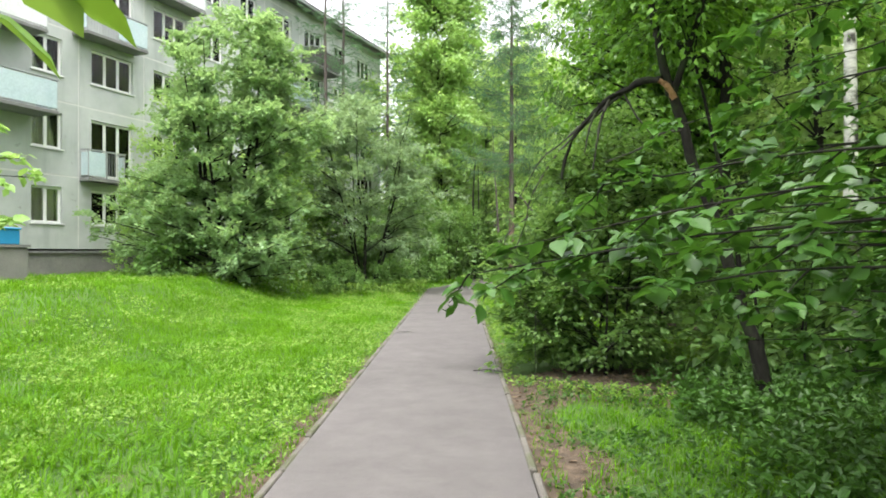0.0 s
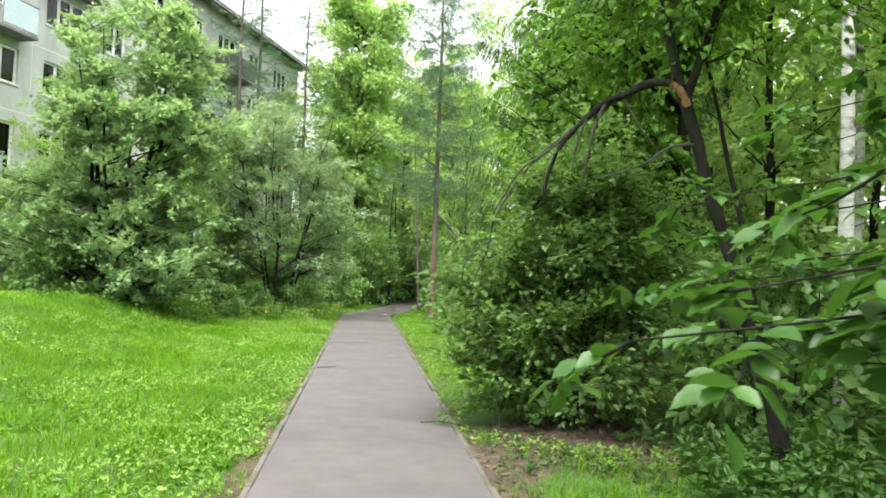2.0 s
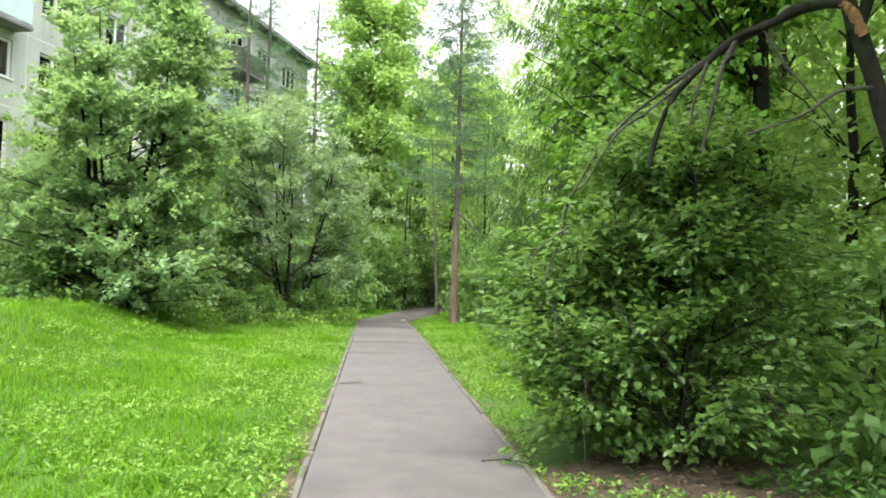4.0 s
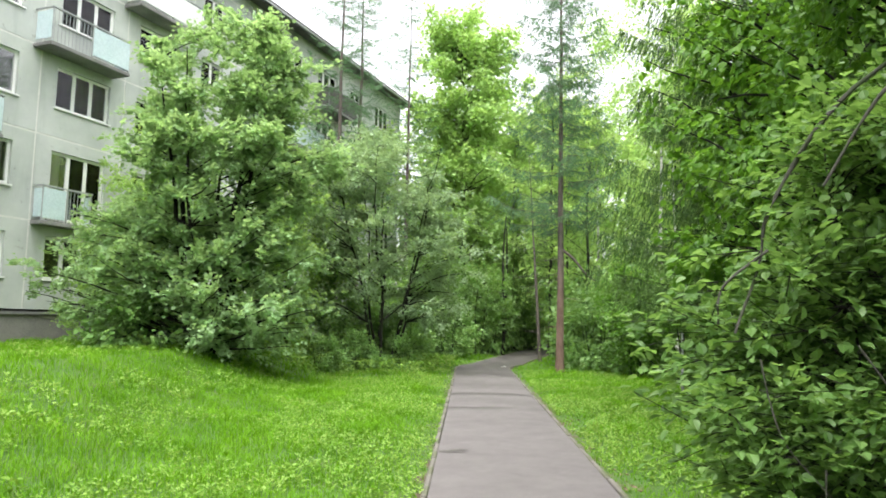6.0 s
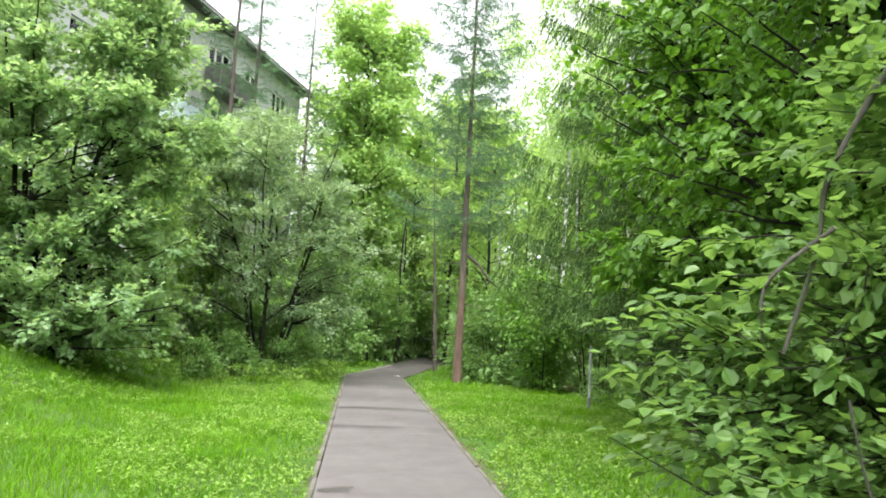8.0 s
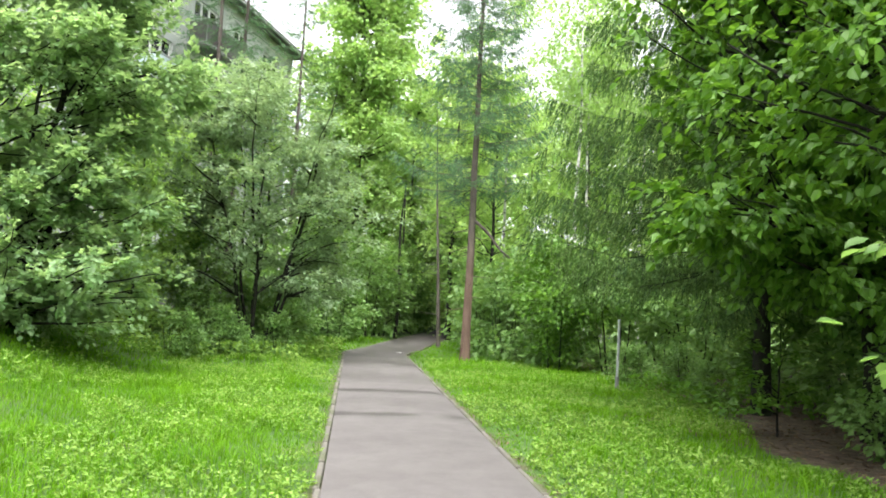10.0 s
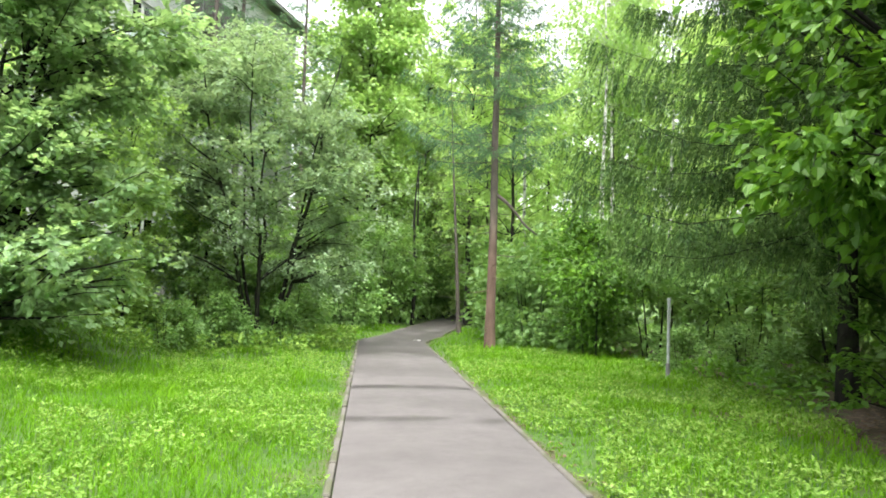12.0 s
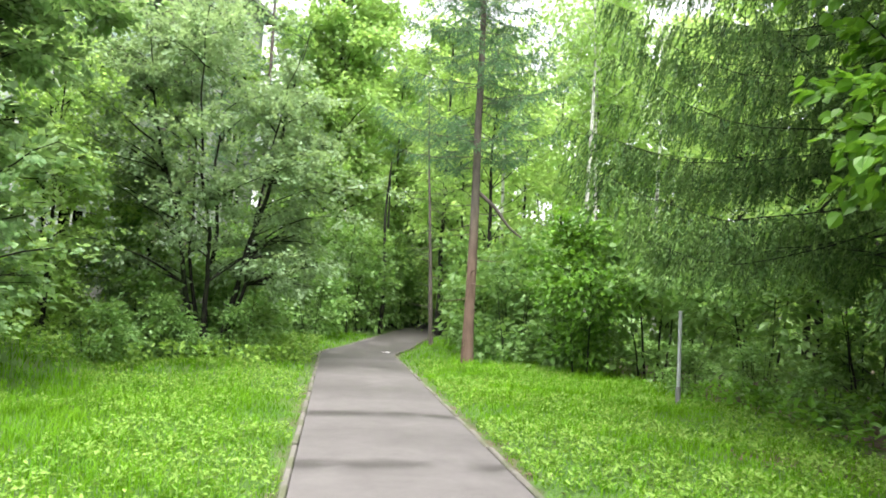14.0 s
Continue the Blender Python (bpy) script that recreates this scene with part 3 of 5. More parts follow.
box_part("end_wall", M_PANEL, building, (LEFT, LEFT + THICK, THICK, DEPTH - THICK, -0.4, EAVE))
box_part("end_wall", M_PANEL, building, (RIGHT - THICK, RIGHT, THICK, DEPTH - THICK, -0.4, EAVE))
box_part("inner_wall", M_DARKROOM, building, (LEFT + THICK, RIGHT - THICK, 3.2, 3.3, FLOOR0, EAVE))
for i in range(6):
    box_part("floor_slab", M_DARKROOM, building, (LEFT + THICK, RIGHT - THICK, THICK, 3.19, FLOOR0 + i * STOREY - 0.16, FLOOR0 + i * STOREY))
for i in range(1, len(SEAMS) - 1):
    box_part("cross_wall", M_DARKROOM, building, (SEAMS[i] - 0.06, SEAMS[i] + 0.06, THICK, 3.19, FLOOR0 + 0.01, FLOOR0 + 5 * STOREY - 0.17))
box_part("attic_wall", M_PANEL, building, (LEFT, RIGHT, 0.0, THICK, FLOOR0 + 5 * STOREY + 0.03, EAVE), "stained grey attic band")
roof = box_part("roof", M_ROOF, building, (LEFT - 0.5, RIGHT + 0.5, -0.62, DEPTH + 0.6, EAVE, EAVE + 0.14), "dark overhanging roof sheet")
box_part("fascia", M_ROOF, roof, (LEFT - 0.5, RIGHT + 0.5, -0.66, -0.62, EAVE - 0.1, EAVE + 0.2))
box_part("gutter", M_METAL, roof, (LEFT - 0.5, RIGHT + 0.5, -0.76, -0.665, EAVE - 0.06, EAVE + 0.03), bevel=0.015)


def wall_panel(x0, x1, z0, z1, wx, ww, s0, s1):
    """A storey-high panel with its window opening cut through."""
    bm = bmesh.new()
    g = 0.03
    box(bm, x0 + g, x1 - g, 0, THICK, z0 + g, s0)
    box(bm, x0 + g, x1 - g, 0, THICK, s1, z1 - g)
    box(bm, x0 + g, wx, 0, THICK, s0, s1)
    box(bm, wx + ww, x1 - g, 0, THICK, s0, s1)
    bmesh.ops.remove_doubles(bm, verts=bm.verts[:], dist=0.0005)
    return part("wall_panel", bm, M_PANEL, building)


def window(x, w, z0, z1, lights, curtain, seed):
    """A window: outer frame and mullions, sill, a pane to each light, at times a curtain."""
    bm = bmesh.new()
    y0, y1, f = 0.09, 0.15, 0.085
    loops = []
    for y in (y0, y1):
        for d in (0.0, f):
            loops.append([bm.verts.new(c) for c in ((x + d, y, z0 + d), (x + w - d, y, z0 + d), (x + w - d, y, z1 - d), (x + d, y, z1 - d))])
    for a, b in ((0, 1), (1, 3), (3, 2), (2, 0)):
        for i in range(4):
            bm.faces.new((loops[a][i], loops[a][(i + 1) % 4], loops[b][(i + 1) % 4], loops[b][i]))
    bmesh.ops.recalc_face_normals(bm, faces=bm.faces[:])
    win = part("window", bm, M_WHITE, building, "white-framed window with dark panes")
    for i in range(1, lights):
        c = x + f / 2 + (w - f) * i / lights
        box_part("mullion", M_WHITE, win, (c - f * 0.75, c + f * 0.75, y0 + 0.002, y1 - 0.002, z0 + f, z1 - f))
    box_part("sill", M_WHITE, win, (x - 0.05, x + w + 0.05, -0.06, y0 - 0.003, z0 - 0.045, z0 - 0.003))
    for i in range(lights):
        a = x + f / 2 + (w - f) * i / lights + f * 0.76
        b = x + f / 2 + (w - f) * (i + 1) / lights - f * 0.76
        pane = box_part("pane", M_GLASS, win, (a, b, 0.115, 0.121, z0 + f + 0.002, z1 - f - 0.002))
        pane.visible_shadow = False
    if curtain:
        n = 24
        bm = bmesh.new()
        side = curtain < 0
        a, b = (x + 0.08, x + w * abs(curtain)) if not side else (x + w * (1 + curtain), x + w - 0.08)
        rows = []
        for z in (z0 + 0.05, z1 - 0.02):
            rows.append([bm.verts.new((a + (b - a) * i / n, 0.36 + 0.025 * math.sin(i * 1.9 + seed), z)) for i in range(n + 1)])
        for i in range(n):
            bm.faces.new((rows[0][i], rows[0][i + 1], rows[1][i + 1], rows[1][i]))
        bmesh.ops.solidify(bm, geom=bm.faces[:], thickness=0.006)
        part("curtain", bm, M_CURTAIN, win)
    return win


def balcony(x0, x1, z, deep, sheet, style, label):
    """A balcony: slab, brackets' edge beam, corner posts, top rail, bars and sheets."""
    slab = box_part("balcony", M_SLAB, building, (x0, x1, -deep, -0.003, z - 0.12, z), label, 0.015)
    box_part("side_sheet", sheet, slab, (x0 + 0.01, x0 + 0.03, -deep + 0.06, -0.08, z + 0.1, z + 0.95))
    box_part("side_sheet", sheet, slab, (x1 - 0.03, x1 - 0.01, -deep + 0.06, -0.08, z + 0.1, z + 0.95))
    if style == "gap":
        box_part("front_sheet", sheet, slab, (x0 + 0.5 * (x1 - x0), x1 - 0.05, -deep + 0.02, -deep + 0.04, z + 0.08, z + 0.97))
    else:
        box_part("front_sheet", sheet, slab, (x0 + 0.05, x1 - 0.05 if style == "full" else x0 + 0.45 * (x1 - x0), -deep + 0.02, -deep + 0.04, z + 0.08, z + 0.97))
    for k in (x0 + 0.04, x0 + 0.5 * (x1 - x0), x1 - 0.04):
        box_part("post", M_METAL, slab, (k - 0.02, k + 0.02, -deep + 0.041, -deep + 0.08, z, z + 1.02))
    box_part("rail", M_METAL, slab, (x0, x1, -deep + 0.01, -deep + 0.09, z + 1.021, z + 1.06))
    box_part("rail", M_METAL, slab, (x0, x0 + 0.05, -deep + 0.091, -0.005, z + 1.021, z + 1.06))
    box_part("rail", M_METAL, slab, (x1 - 0.05, x1, -deep + 0.091, -0.005, z + 1.021, z + 1.06))
    for i in range(int((x1 - x0) / 0.13)):
        k = x0 + 0.1 + 0.13 * i
        if k < x1 - 0.08:
            box_part("bar", M_METAL, slab, (k - 0.006, k + 0.006, -deep + 0.05, -deep + 0.062, z, z + 1.02))
    return slab


pick = random.Random(4)
for c, (wx, ww) in enumerate(WINDOWS):
    for k in range(5):
        z = FLOOR0 + k * STOREY
        s0, s1 = z + 0.93, z + 2.22
        if c == 4 and k == 1:
            s0 = z + 0.12
        wall_panel(SEAMS[c], SEAMS[c + 1], z, z + STOREY, wx, ww, s0, s1)
        window(wx, ww, s0, s1, 3 if ww > 1.6 else 2, pick.choice([0, 0, 0.3, -0.3, 0.95, -0.45]), c + k)
for k in range(1, 6):
    z = FLOOR0 + k * STOREY
    box_part("joint", M_JOINT, building, (LEFT, RIGHT, 0.006, 0.2, z - 0.03, z + 0.03))
for c in SEAMS[1:-1]:
    for k in range(5):
        z = FLOOR0 + k * STOREY
        box_part("joint", M_JOINT, building, (c - 0.03, c + 0.03, 0.007, 0.2, z + 0.03, z + STOREY - 0.03))
balcony(-0.65, 1.15, FLOOR0 + STOREY, 0.45, M_BLUESHEET, "part", "narrow balcony with a faded blue sheet")
b4 = balcony(-1.0, 2.0, FLOOR0 + 3 * STOREY, 0.75, M_BLUESHEET, "gap", "concrete balcony with white sheets and open bars")
balcony(2.3, 5.5, FLOOR0 + 4 * STOREY, 0.75, M_WHITESHEET, "full", "concrete balcony with white sheet front")
balcony(11.4, 14.3, FLOOR0 + 3 * STOREY, 0.95, M_BLUESHEET, "full", "concrete balcony with pale blue sheet front")
balcony(14.6, 17.6, FLOOR0 + 4 * STOREY, 0.95, M_ROOF, "full", "dark clad balcony under the roof")
balcony(14.6, 17.6, FLOOR0 + 3 * STOREY, 0.95, M_WHITESHEET, "gap", "concrete balcony with open bars")
balcony(-6.9, -2.5, 6.42, 1.1, M_BLUESHEET, "full", "concrete balcony with pale blue sheet front")
balcony(-6.9, -2.9, 6.42 + STOREY, 1.1, M_WHITESHEET, "full", "concrete balcony with white sheet front")
porch = box_part("porch_wall", M_PLINTH, building, (-9.2, -5.55, -3.4, -0.01, -0.4, 1.82), "grey rendered porch wall", 0.03)
box_part("porch_cap", M_SLAB, porch, (-9.25, -5.5, -3.45, -0.01, 1.822, 1.9))
bin_thing = thing("storage_box", (0, 0, 0), "blue plastic box on the porch wall", "box")
bin_thing.matrix_world = building.matrix_world @ pose(-5.98, -3.0, 1.9)
box_part("body", M_BLUEBIN, bin_thing, (-0.35, 0.3, -0.25, 0.25, 0.0, 0.42), bevel=0.03)
box_part("lid", M_BLUEBIN, bin_thing, (-0.38, 0.33, -0.28, 0.28, 0.421, 0.48), bevel=0.02)

# ---------------------------------------------------------------- trees round the lawn
plant("bird_cherry", woody(11, 9.2, 0.13, [(-0.2, 0, 2.6, 3.7, 2.9, 2.7, 5), (0.2, -0.2, 5.2, 3.3, 2.5, 2.7, 5), (0.4, 0, 7.6, 2.6, 2.0, 2.0, 5.2), (1.6, 0, 5.6, 2.3, 2.0, 2.2, 2.4), (1.7, -1.2, 1.9, 2.0, 1.9, 1.9, 2.2), (-2.5, -0.5, 2.2, 2.0, 1.6, 2.0, 2.0)], 290, 11, 88000, 0.132, 0.72, stems=6, spread=0.17, bare=0.06, clump=0.075, sides=4, up=1.2, twig_len=(0.35, 0.85), droop=0.12, mid=False), (-8.2, 23.8, 0.35), "dense bird cherry thicket with foliage down to the grass", "tree", M_BARK, M_SHRUB)
plant("apple_tree", woody(12, 7.8, 0.095, [(-0.6, 0, 4.6, 3.1, 2.6, 2.8, 4), (1.9, 0.3, 3.9, 2.1, 1.9, 2.4, 2.6), (-0.4, 0, 6.6, 2.2, 1.9, 1.9, 2.2), (1.9, -0.3, 2.5, 1.4, 1.2, 1.2, 1.0), (-2.2, 0.3, 3.4, 1.7, 1.5, 2.2, 1.6), (-2.2, 0.6, 6.2, 1.8, 1.6, 1.7, 1.9), (-1.2, 0.4, 7.3, 1.7, 1.5, 1.3, 1.4)], 170, 12, 42000, 0.112, 0.66, stems=6, spread=0.24, bare=0.14, clump=0.075, crook=0.1, sides=5, up=1.1, twig_len=(0.35, 0.9), droop=0.15), (-4.3, 29.8, 0.08), "old grey-green apple tree with several leaning stems", "tree", M_BARK, M_APPLE)
larch = plant("larch", conifer(13, 17.6, 0.145, 5.2, 2.6, 0.42, 5, 30, 12, 0.07, 0.024, -0.12, 0.7, dead=14, taper=0.5, twig_len=0.42, skip=0.1), (1.82, 30.9, 0), "tall larch with a reddish-brown lower trunk", "tree", M_LARCHBARK, M_LARCH, crown="needle_crown")
far_larch = conifer(23, 21, 0.17, 6.5, 2.7, 0.6, 4, 22, 11, 0.08, 0.022, -0.02, 0.4, dead=16, taper=0.6, twig_len=0.42, skip=0.2)
tl = plant("sparse_larch", far_larch, (-7.7, 38.0, 0), "tall thin larch with sparse boughs by the block", "tree", M_GREYBARK, M_LARCH, "larches by the block", crown="needle_crown")
copy_thing(tl, pose(-7.0, 39.3, 0, 0, 0, 130))
copy_thing(tl, pose(-5.3, 46.0, 0, 0, 0, 250))
thin = plant("thin_spruce", conifer(24, 9.5, 0.085, 3.4, 1.1, 0.5, 3, 20, 10, 0.05, 0.014, 0.15, 0.6, dead=12, taper=0.6, twig_len=0.26, lean=(-0.55, 0), skip=0.2), (1.7, 37.4, 0), "thin leaning spruce with mostly dead twigs", "tree", M_GREYBARK, M_SPRUCE, crown="needle_crown")
plant("young_maple", woody(17, 19, 0.2, [(0, 0, 11, 4.2, 3.8, 6.5, 5), (0.2, 0, 16.0, 3.7, 3.0, 4.8, 4), (0, 0, 6, 3.8, 3, 4, 3), (-2.4, 0, 10.5, 2.8, 2.6, 4.2, 2.5)], 150, 12, 38000, 0.24, 0.8, bare=0.15, clump=0.28, twig_len=(0.6, 1.4), sides=5), (-2.4, 51, 0), "yellow-green maple standing above the other trees", "tree", M_BARK, M_BRIGHT, scale=1.13)

# ---------------------------------------------------------------- the broken elm
def curve_points(knots, n=24):
    """A smooth line through a few knots."""
    k = np.asarray(knots, float)
    u = np.linspace(0, len(k) - 1, n)
    i = np.clip(u.astype(int), 0, len(k) - 2)
    t = (u - i)[:, None]
    p0, p1, p2, p3 = k[np.maximum(i - 1, 0)], k[i], k[i + 1], k[np.minimum(i + 2, len(k) - 1)]
    return 0.5 * (2 * p1 + (p2 - p0) * t + (2 * p0 - 5 * p1 + 4 * p2 - p3) * t ** 2 + (3 * p1 - p0 - 3 * p2 + p3) * t ** 3)


def rods(name, specs, mat, parent, sides=9, label="", gnarl=0.0):
    v, f = tubes([(curve_points(k), np.linspace(a, b, 24)) for k, a, b in specs], sides, gnarl)
    return link_mesh(name, array_mesh(name, v, f, True), mat, parent, label)


rods("dead_limb", [([(0.1, 0, 4.3), (0.5, -0.1, 3.95), (0.9, -0.15, 3.45), (1.25, -0.1, 3.2)], 0.06, 0.02)], M_GREYBARK, larch, label="drooping dead limb")
elm = thing("broken_elm", (3.25, 7.95, 0), "dark leaning elm whose torn limb hangs to the ground", "tree")
rods("trunk", [([(0.05, 0, -0.15), (-0.06, 0, 0.55), (-0.26, 0.05, 1.1), (-0.4, 0.0, 1.6), (-0.56, 0.06, 2.15), (-0.78, 0.03, 2.7), (-0.86, 0.08, 3.1), (-1.0, 0.08, 3.5)], 0.076, 0.056)], M_BARK, elm, gnarl=0.09)
rods("stem", [([(-1.0, 0.08, 3.45), (-1.12, 0.1, 4.0), (-1.2, 0.2, 4.8), (-1.1, 0.3, 6.2)], 0.056, 0.025)], M_BARK, elm)
rods("stem", [([(-0.98, 0.08, 3.45), (-0.82, 0.1, 3.9), (-0.6, 0.15, 4.6), (-0.5, 0.2, 5.6)], 0.046, 0.022)], M_BARK, elm)
rods("torn_stub", [([(-0.97, 0.04, 3.4), (-1.06, 0.02, 3.54), (-1.15, 0.02, 3.6)], 0.04, 0.028)], M_BREAK, elm, label="raw orange torn wood", gnarl=0.18)
for name, k, a, b in (("hanging_limb", [(-1.12, 0.02, 3.6), (-1.28, 0.2, 3.64), (-1.42, 0.42, 3.58), (-1.56, 0.6, 3.54), (-1.72, 0.8, 3.4), (-1.93, 0.88, 3.16), (-2.05, 0.9, 2.88), (-2.1, 0.95, 2.6)], 0.052, 0.02),
                      ("branch", [(-1.25, 0.2, 3.63), (-1.38, 1.3, 3.66), (-1.72, 2.3, 3.38), (-2.0, 2.37, 3.08), (-2.2, 2.37, 2.78), (-2.38, 2.37, 2.42), (-2.44, 2.36, 2.1), (-2.62, 2.32, 1.65)], 0.027, 0.009),
                      ("branch", [(-1.56, 0.6, 3.54), (-1.66, 0.66, 3.3), (-1.7, 0.7, 3.05), (-1.74, 0.8, 2.7)], 0.028, 0.01),
                      ("branch", [(-1.7, 0.78, 3.42), (-1.78, 0.8, 3.2), (-1.84, 0.8, 2.9)], 0.02, 0.007),
                      ("branch", [(-1.82, 0.84, 3.3), (-2.1, 0.95, 3.05), (-2.35, 1.0, 2.85), (-2.6, 1.1, 2.4)], 0.02, 0.007),
                      ("branch", [(-1.45, 0.46, 3.58), (-1.32, 0.4, 3.3), (-1.22, 0.35, 3.15), (-1.0, 0.3, 2.85)], 0.016, 0.006),
                      ("branch", [(-0.85, 0.06, 3.05), (-1.1, 0.1, 3.02), (-1.35, 0.15, 2.85), (-1.7, 0.2, 2.72)], 0.02, 0.007),
                      ("branch", [(-2.4, 2.3, 2.2), (-2.7, 2.3, 1.95), (-2.75, 2.25, 1.7)], 0.014, 0.006)):
    rods(name, [(k, a * 0.85, b * 0.9)], M_MOSSBARK if a < 0.03 else M_BARK, elm, gnarl=0.22)
for k in ([(-2.62, 1.9, 1.5), (-2.58, 1.88, 1.25), (-2.5, 1.85, 1.0), (-2.3, 1.8, 0.75), (-2.1, 1.75, 0.5)], [(-2.2, 1.6, 1.6), (-2.0, 1.55, 1.3), (-1.75, 1.5, 1.1), (-1.5, 1.5, 0.7)], [(-2.35, 1.7, 0.9), (-2.36, 1.7, 0.45), (-2.34, 1.7, -0.05)]):
    rods("bare_stem", [(k, 0.006, 0.003)], M_MOSSBARK, elm, 6, "thin bare stem", gnarl=0.2)
crown = woody(14, 2.9, 0.025, [(0.15, 0, 1.15, 1.6, 1.35, 1.2, 4.4), (-0.75, 0.5, 1.6, 1.05, 1.0, 0.75, 2.6), (0.2, 0.1, 2.5, 1.1, 1.2, 0.85, 2.6), (-0.95, 0.2, 0.85, 0.8, 0.9, 0.8, 1.5), (1.1, 0.4, 2.2, 1.3, 1.1, 1.3, 2.4), (0.4, 0.9, 3.3, 1.1, 1.1, 0.8, 1.3)], 230, 9, 28000, 0.08, 0.78, stems=5, spread=0.2, bare=0.1, clump=0.05, twig_len=(0.3, 0.8), droop=0.12, mid="round", up=1.5)
for name, me, mat in (("twig", crown[0], M_BARK), ("leaf_mass", crown[1], M_HAZEL)):
    link_mesh(name, me, mat, elm, loc=(-1.35, 2.3, 0))
top = woody(19, 6.5, 0.04, [(-1.1, 0.4, 6.0, 1.8, 1.8, 1.6, 3), (-0.2, 0.2, 5.0, 1.4, 1.4, 1.1, 2), (-0.5, 2.4, 5.8, 1.8, 1.9, 1.1, 1.2)], 60, 12, 8500, 0.1, 0.66, bare=0.6, lean=(-1.1, 0.3), mid=True)
link_mesh("crown", top[1], M_LINDEN, elm)
link_mesh("crown_twig", top[0], M_BARK, elm)

# ---------------------------------------------------------------- near boughs that reach over the path
def reaching_tree(name, loc, seed, reaches, leaves, leaf, mat, label, trunk_r=0.07, height=4.5, clump=0.07, twig=0.35):
    """A small tree whose boughs reach towards given places, in local metres, with large leaves in two rows on their twigs."""
    r = np.random.default_rng(seed)
    ob = thing(name, loc, label, "tree")
    lines = [(bend(np.array([0, 0, -0.1]), np.array([0.1, 0.1, height]), 12, r, wobble=0.04), trunk_r * (1 - 0.8 * np.linspace(0, 1, 12)))]
    pa, pd = [], []
    for tip, start, *short in reaches:
        tip = np.array(tip, float)
        span = short[0] if short else twig
        a = np.array([0.02 * start, 0.02 * start, start])
        line = bend(a, tip, 12, r, wobble=0.05, rise=0.12)
        lines.append((line, 0.012 * (1 - 0.8 * np.linspace(0, 1, 12))))
        for i in range(9):
            u = 0.3 + 0.7 * (i + 1) / 9
            j = min(10, int(u * 11))
            p = line[j] + (line[j + 1] - line[j]) * (u * 11 - j)
            d = unit(tip - a)
            sidev = np.array([-d[1], d[0], 0]) * (1 if i % 2 else -1)
            e = p + (0.5 * d + sidev * r.uniform(0.3, 1.0) + np.array([0, 0, r.uniform(-0.5, 0.1)])) * span * r.uniform(0.5, 1.2)
            tw = bend(p, e, 6, r, wobble=0.08)
            lines.append((tw, 0.005 * (1 - 0.7 * np.linspace(0, 1, 6))))
            for k in range(leaves):
                q = r.uniform(0.15, 1.0) * 5
                c = tw[min(4, int(q))] + (tw[min(4, int(q)) + 1] - tw[min(4, int(q))]) * (q - min(4, int(q)))
                pa.append(c + r.normal(0, clump * 0.3, 3))
                pd.append(unit(e - p) * 0.6 + unit(np.cross(e - p, [0, 0, 1])) * r.choice([-1, 1]) * 0.8 + np.array([0, 0, -0.35]))
    v, f = tubes(lines, 7)
    link_mesh("trunk", array_mesh("wood", v, f, True), M_BARK, ob)
    v, f = leaf_blades(r, np.array(pa), np.array(pd), leaf, 0.68, 1.5, fine=True)
    link_mesh("foliage", array_mesh("leaves", v, f, True), mat, ob)
    return ob


ELM_REACH = [((-3.5, 0.85, 1.6), 1.6), ((-3.2, 1.0, 1.62), 1.5), ((-2.9, 0.6, 1.55), 1.4), ((-3.3, 0.75, 1.72), 1.7), ((-2.9, 0.9, 2.0), 1.8), ((-2.4, 1.2, 1.75), 1.4), ((-2.0, 1.9, 1.9), 1.5), ((-2.5, 2.3, 1.8), 1.8), ((-1.6, 2.4, 2.1), 2.0), ((-1.3, 1.6, 2.3), 2.2), ((-2.2, 2.6, 2.5), 2.4), ((-1.5, 2.9, 2.9), 2.6), ((-1.0, 1.9, 1.2), 1.0), ((-1.6, 3.0, 1.4), 1.2), ((-2.0, 1.6, 2.9), 2.8), ((-0.9, 2.6, 3.3), 3.0), ((-0.6, 2.3, 1.7), 1.6),
             ((-2.7, 3.0, 1.7), 1.5), ((-2.2, 3.4, 2.0), 1.8), ((-1.2, 3.2, 1.8), 1.5), ((-1.9, 3.3, 1.55), 1.3), ((-0.8, 3.2, 2.4), 2.1), ((-2.6, 2.7, 2.1), 2.0), ((-1.0, 2.6, 0.9), 0.8), ((-1.4, 3.6, 2.6), 2.3), ((-0.5, 2.9, 2.9), 2.6), ((-1.1, 1.3, 3.0), 2.7),
             ((-0.9, 3.4, 1.0), 0.8), ((-0.6, 3.8, 0.75), 0.6), ((-1.25, 3.7, 1.25), 1.0), ((-0.3, 3.5, 1.5), 1.2), ((-0.8, 4.2, 1.7), 1.4), ((-0.2, 4.1, 0.95), 0.8), ((-1.5, 3.3, 1.0), 0.9), ((-0.4, 3.3, 2.1), 1.8), ((-1.7, 2.9, 2.3), 2.0), ((-1.0, 2.2, 1.55), 1.4)]
reaching_tree("young_elm", (3.5, 2.3, 0), 31, ELM_REACH, 16, 0.1, M_NEARELM, "young elm with large toothed leaves reaching over the path")
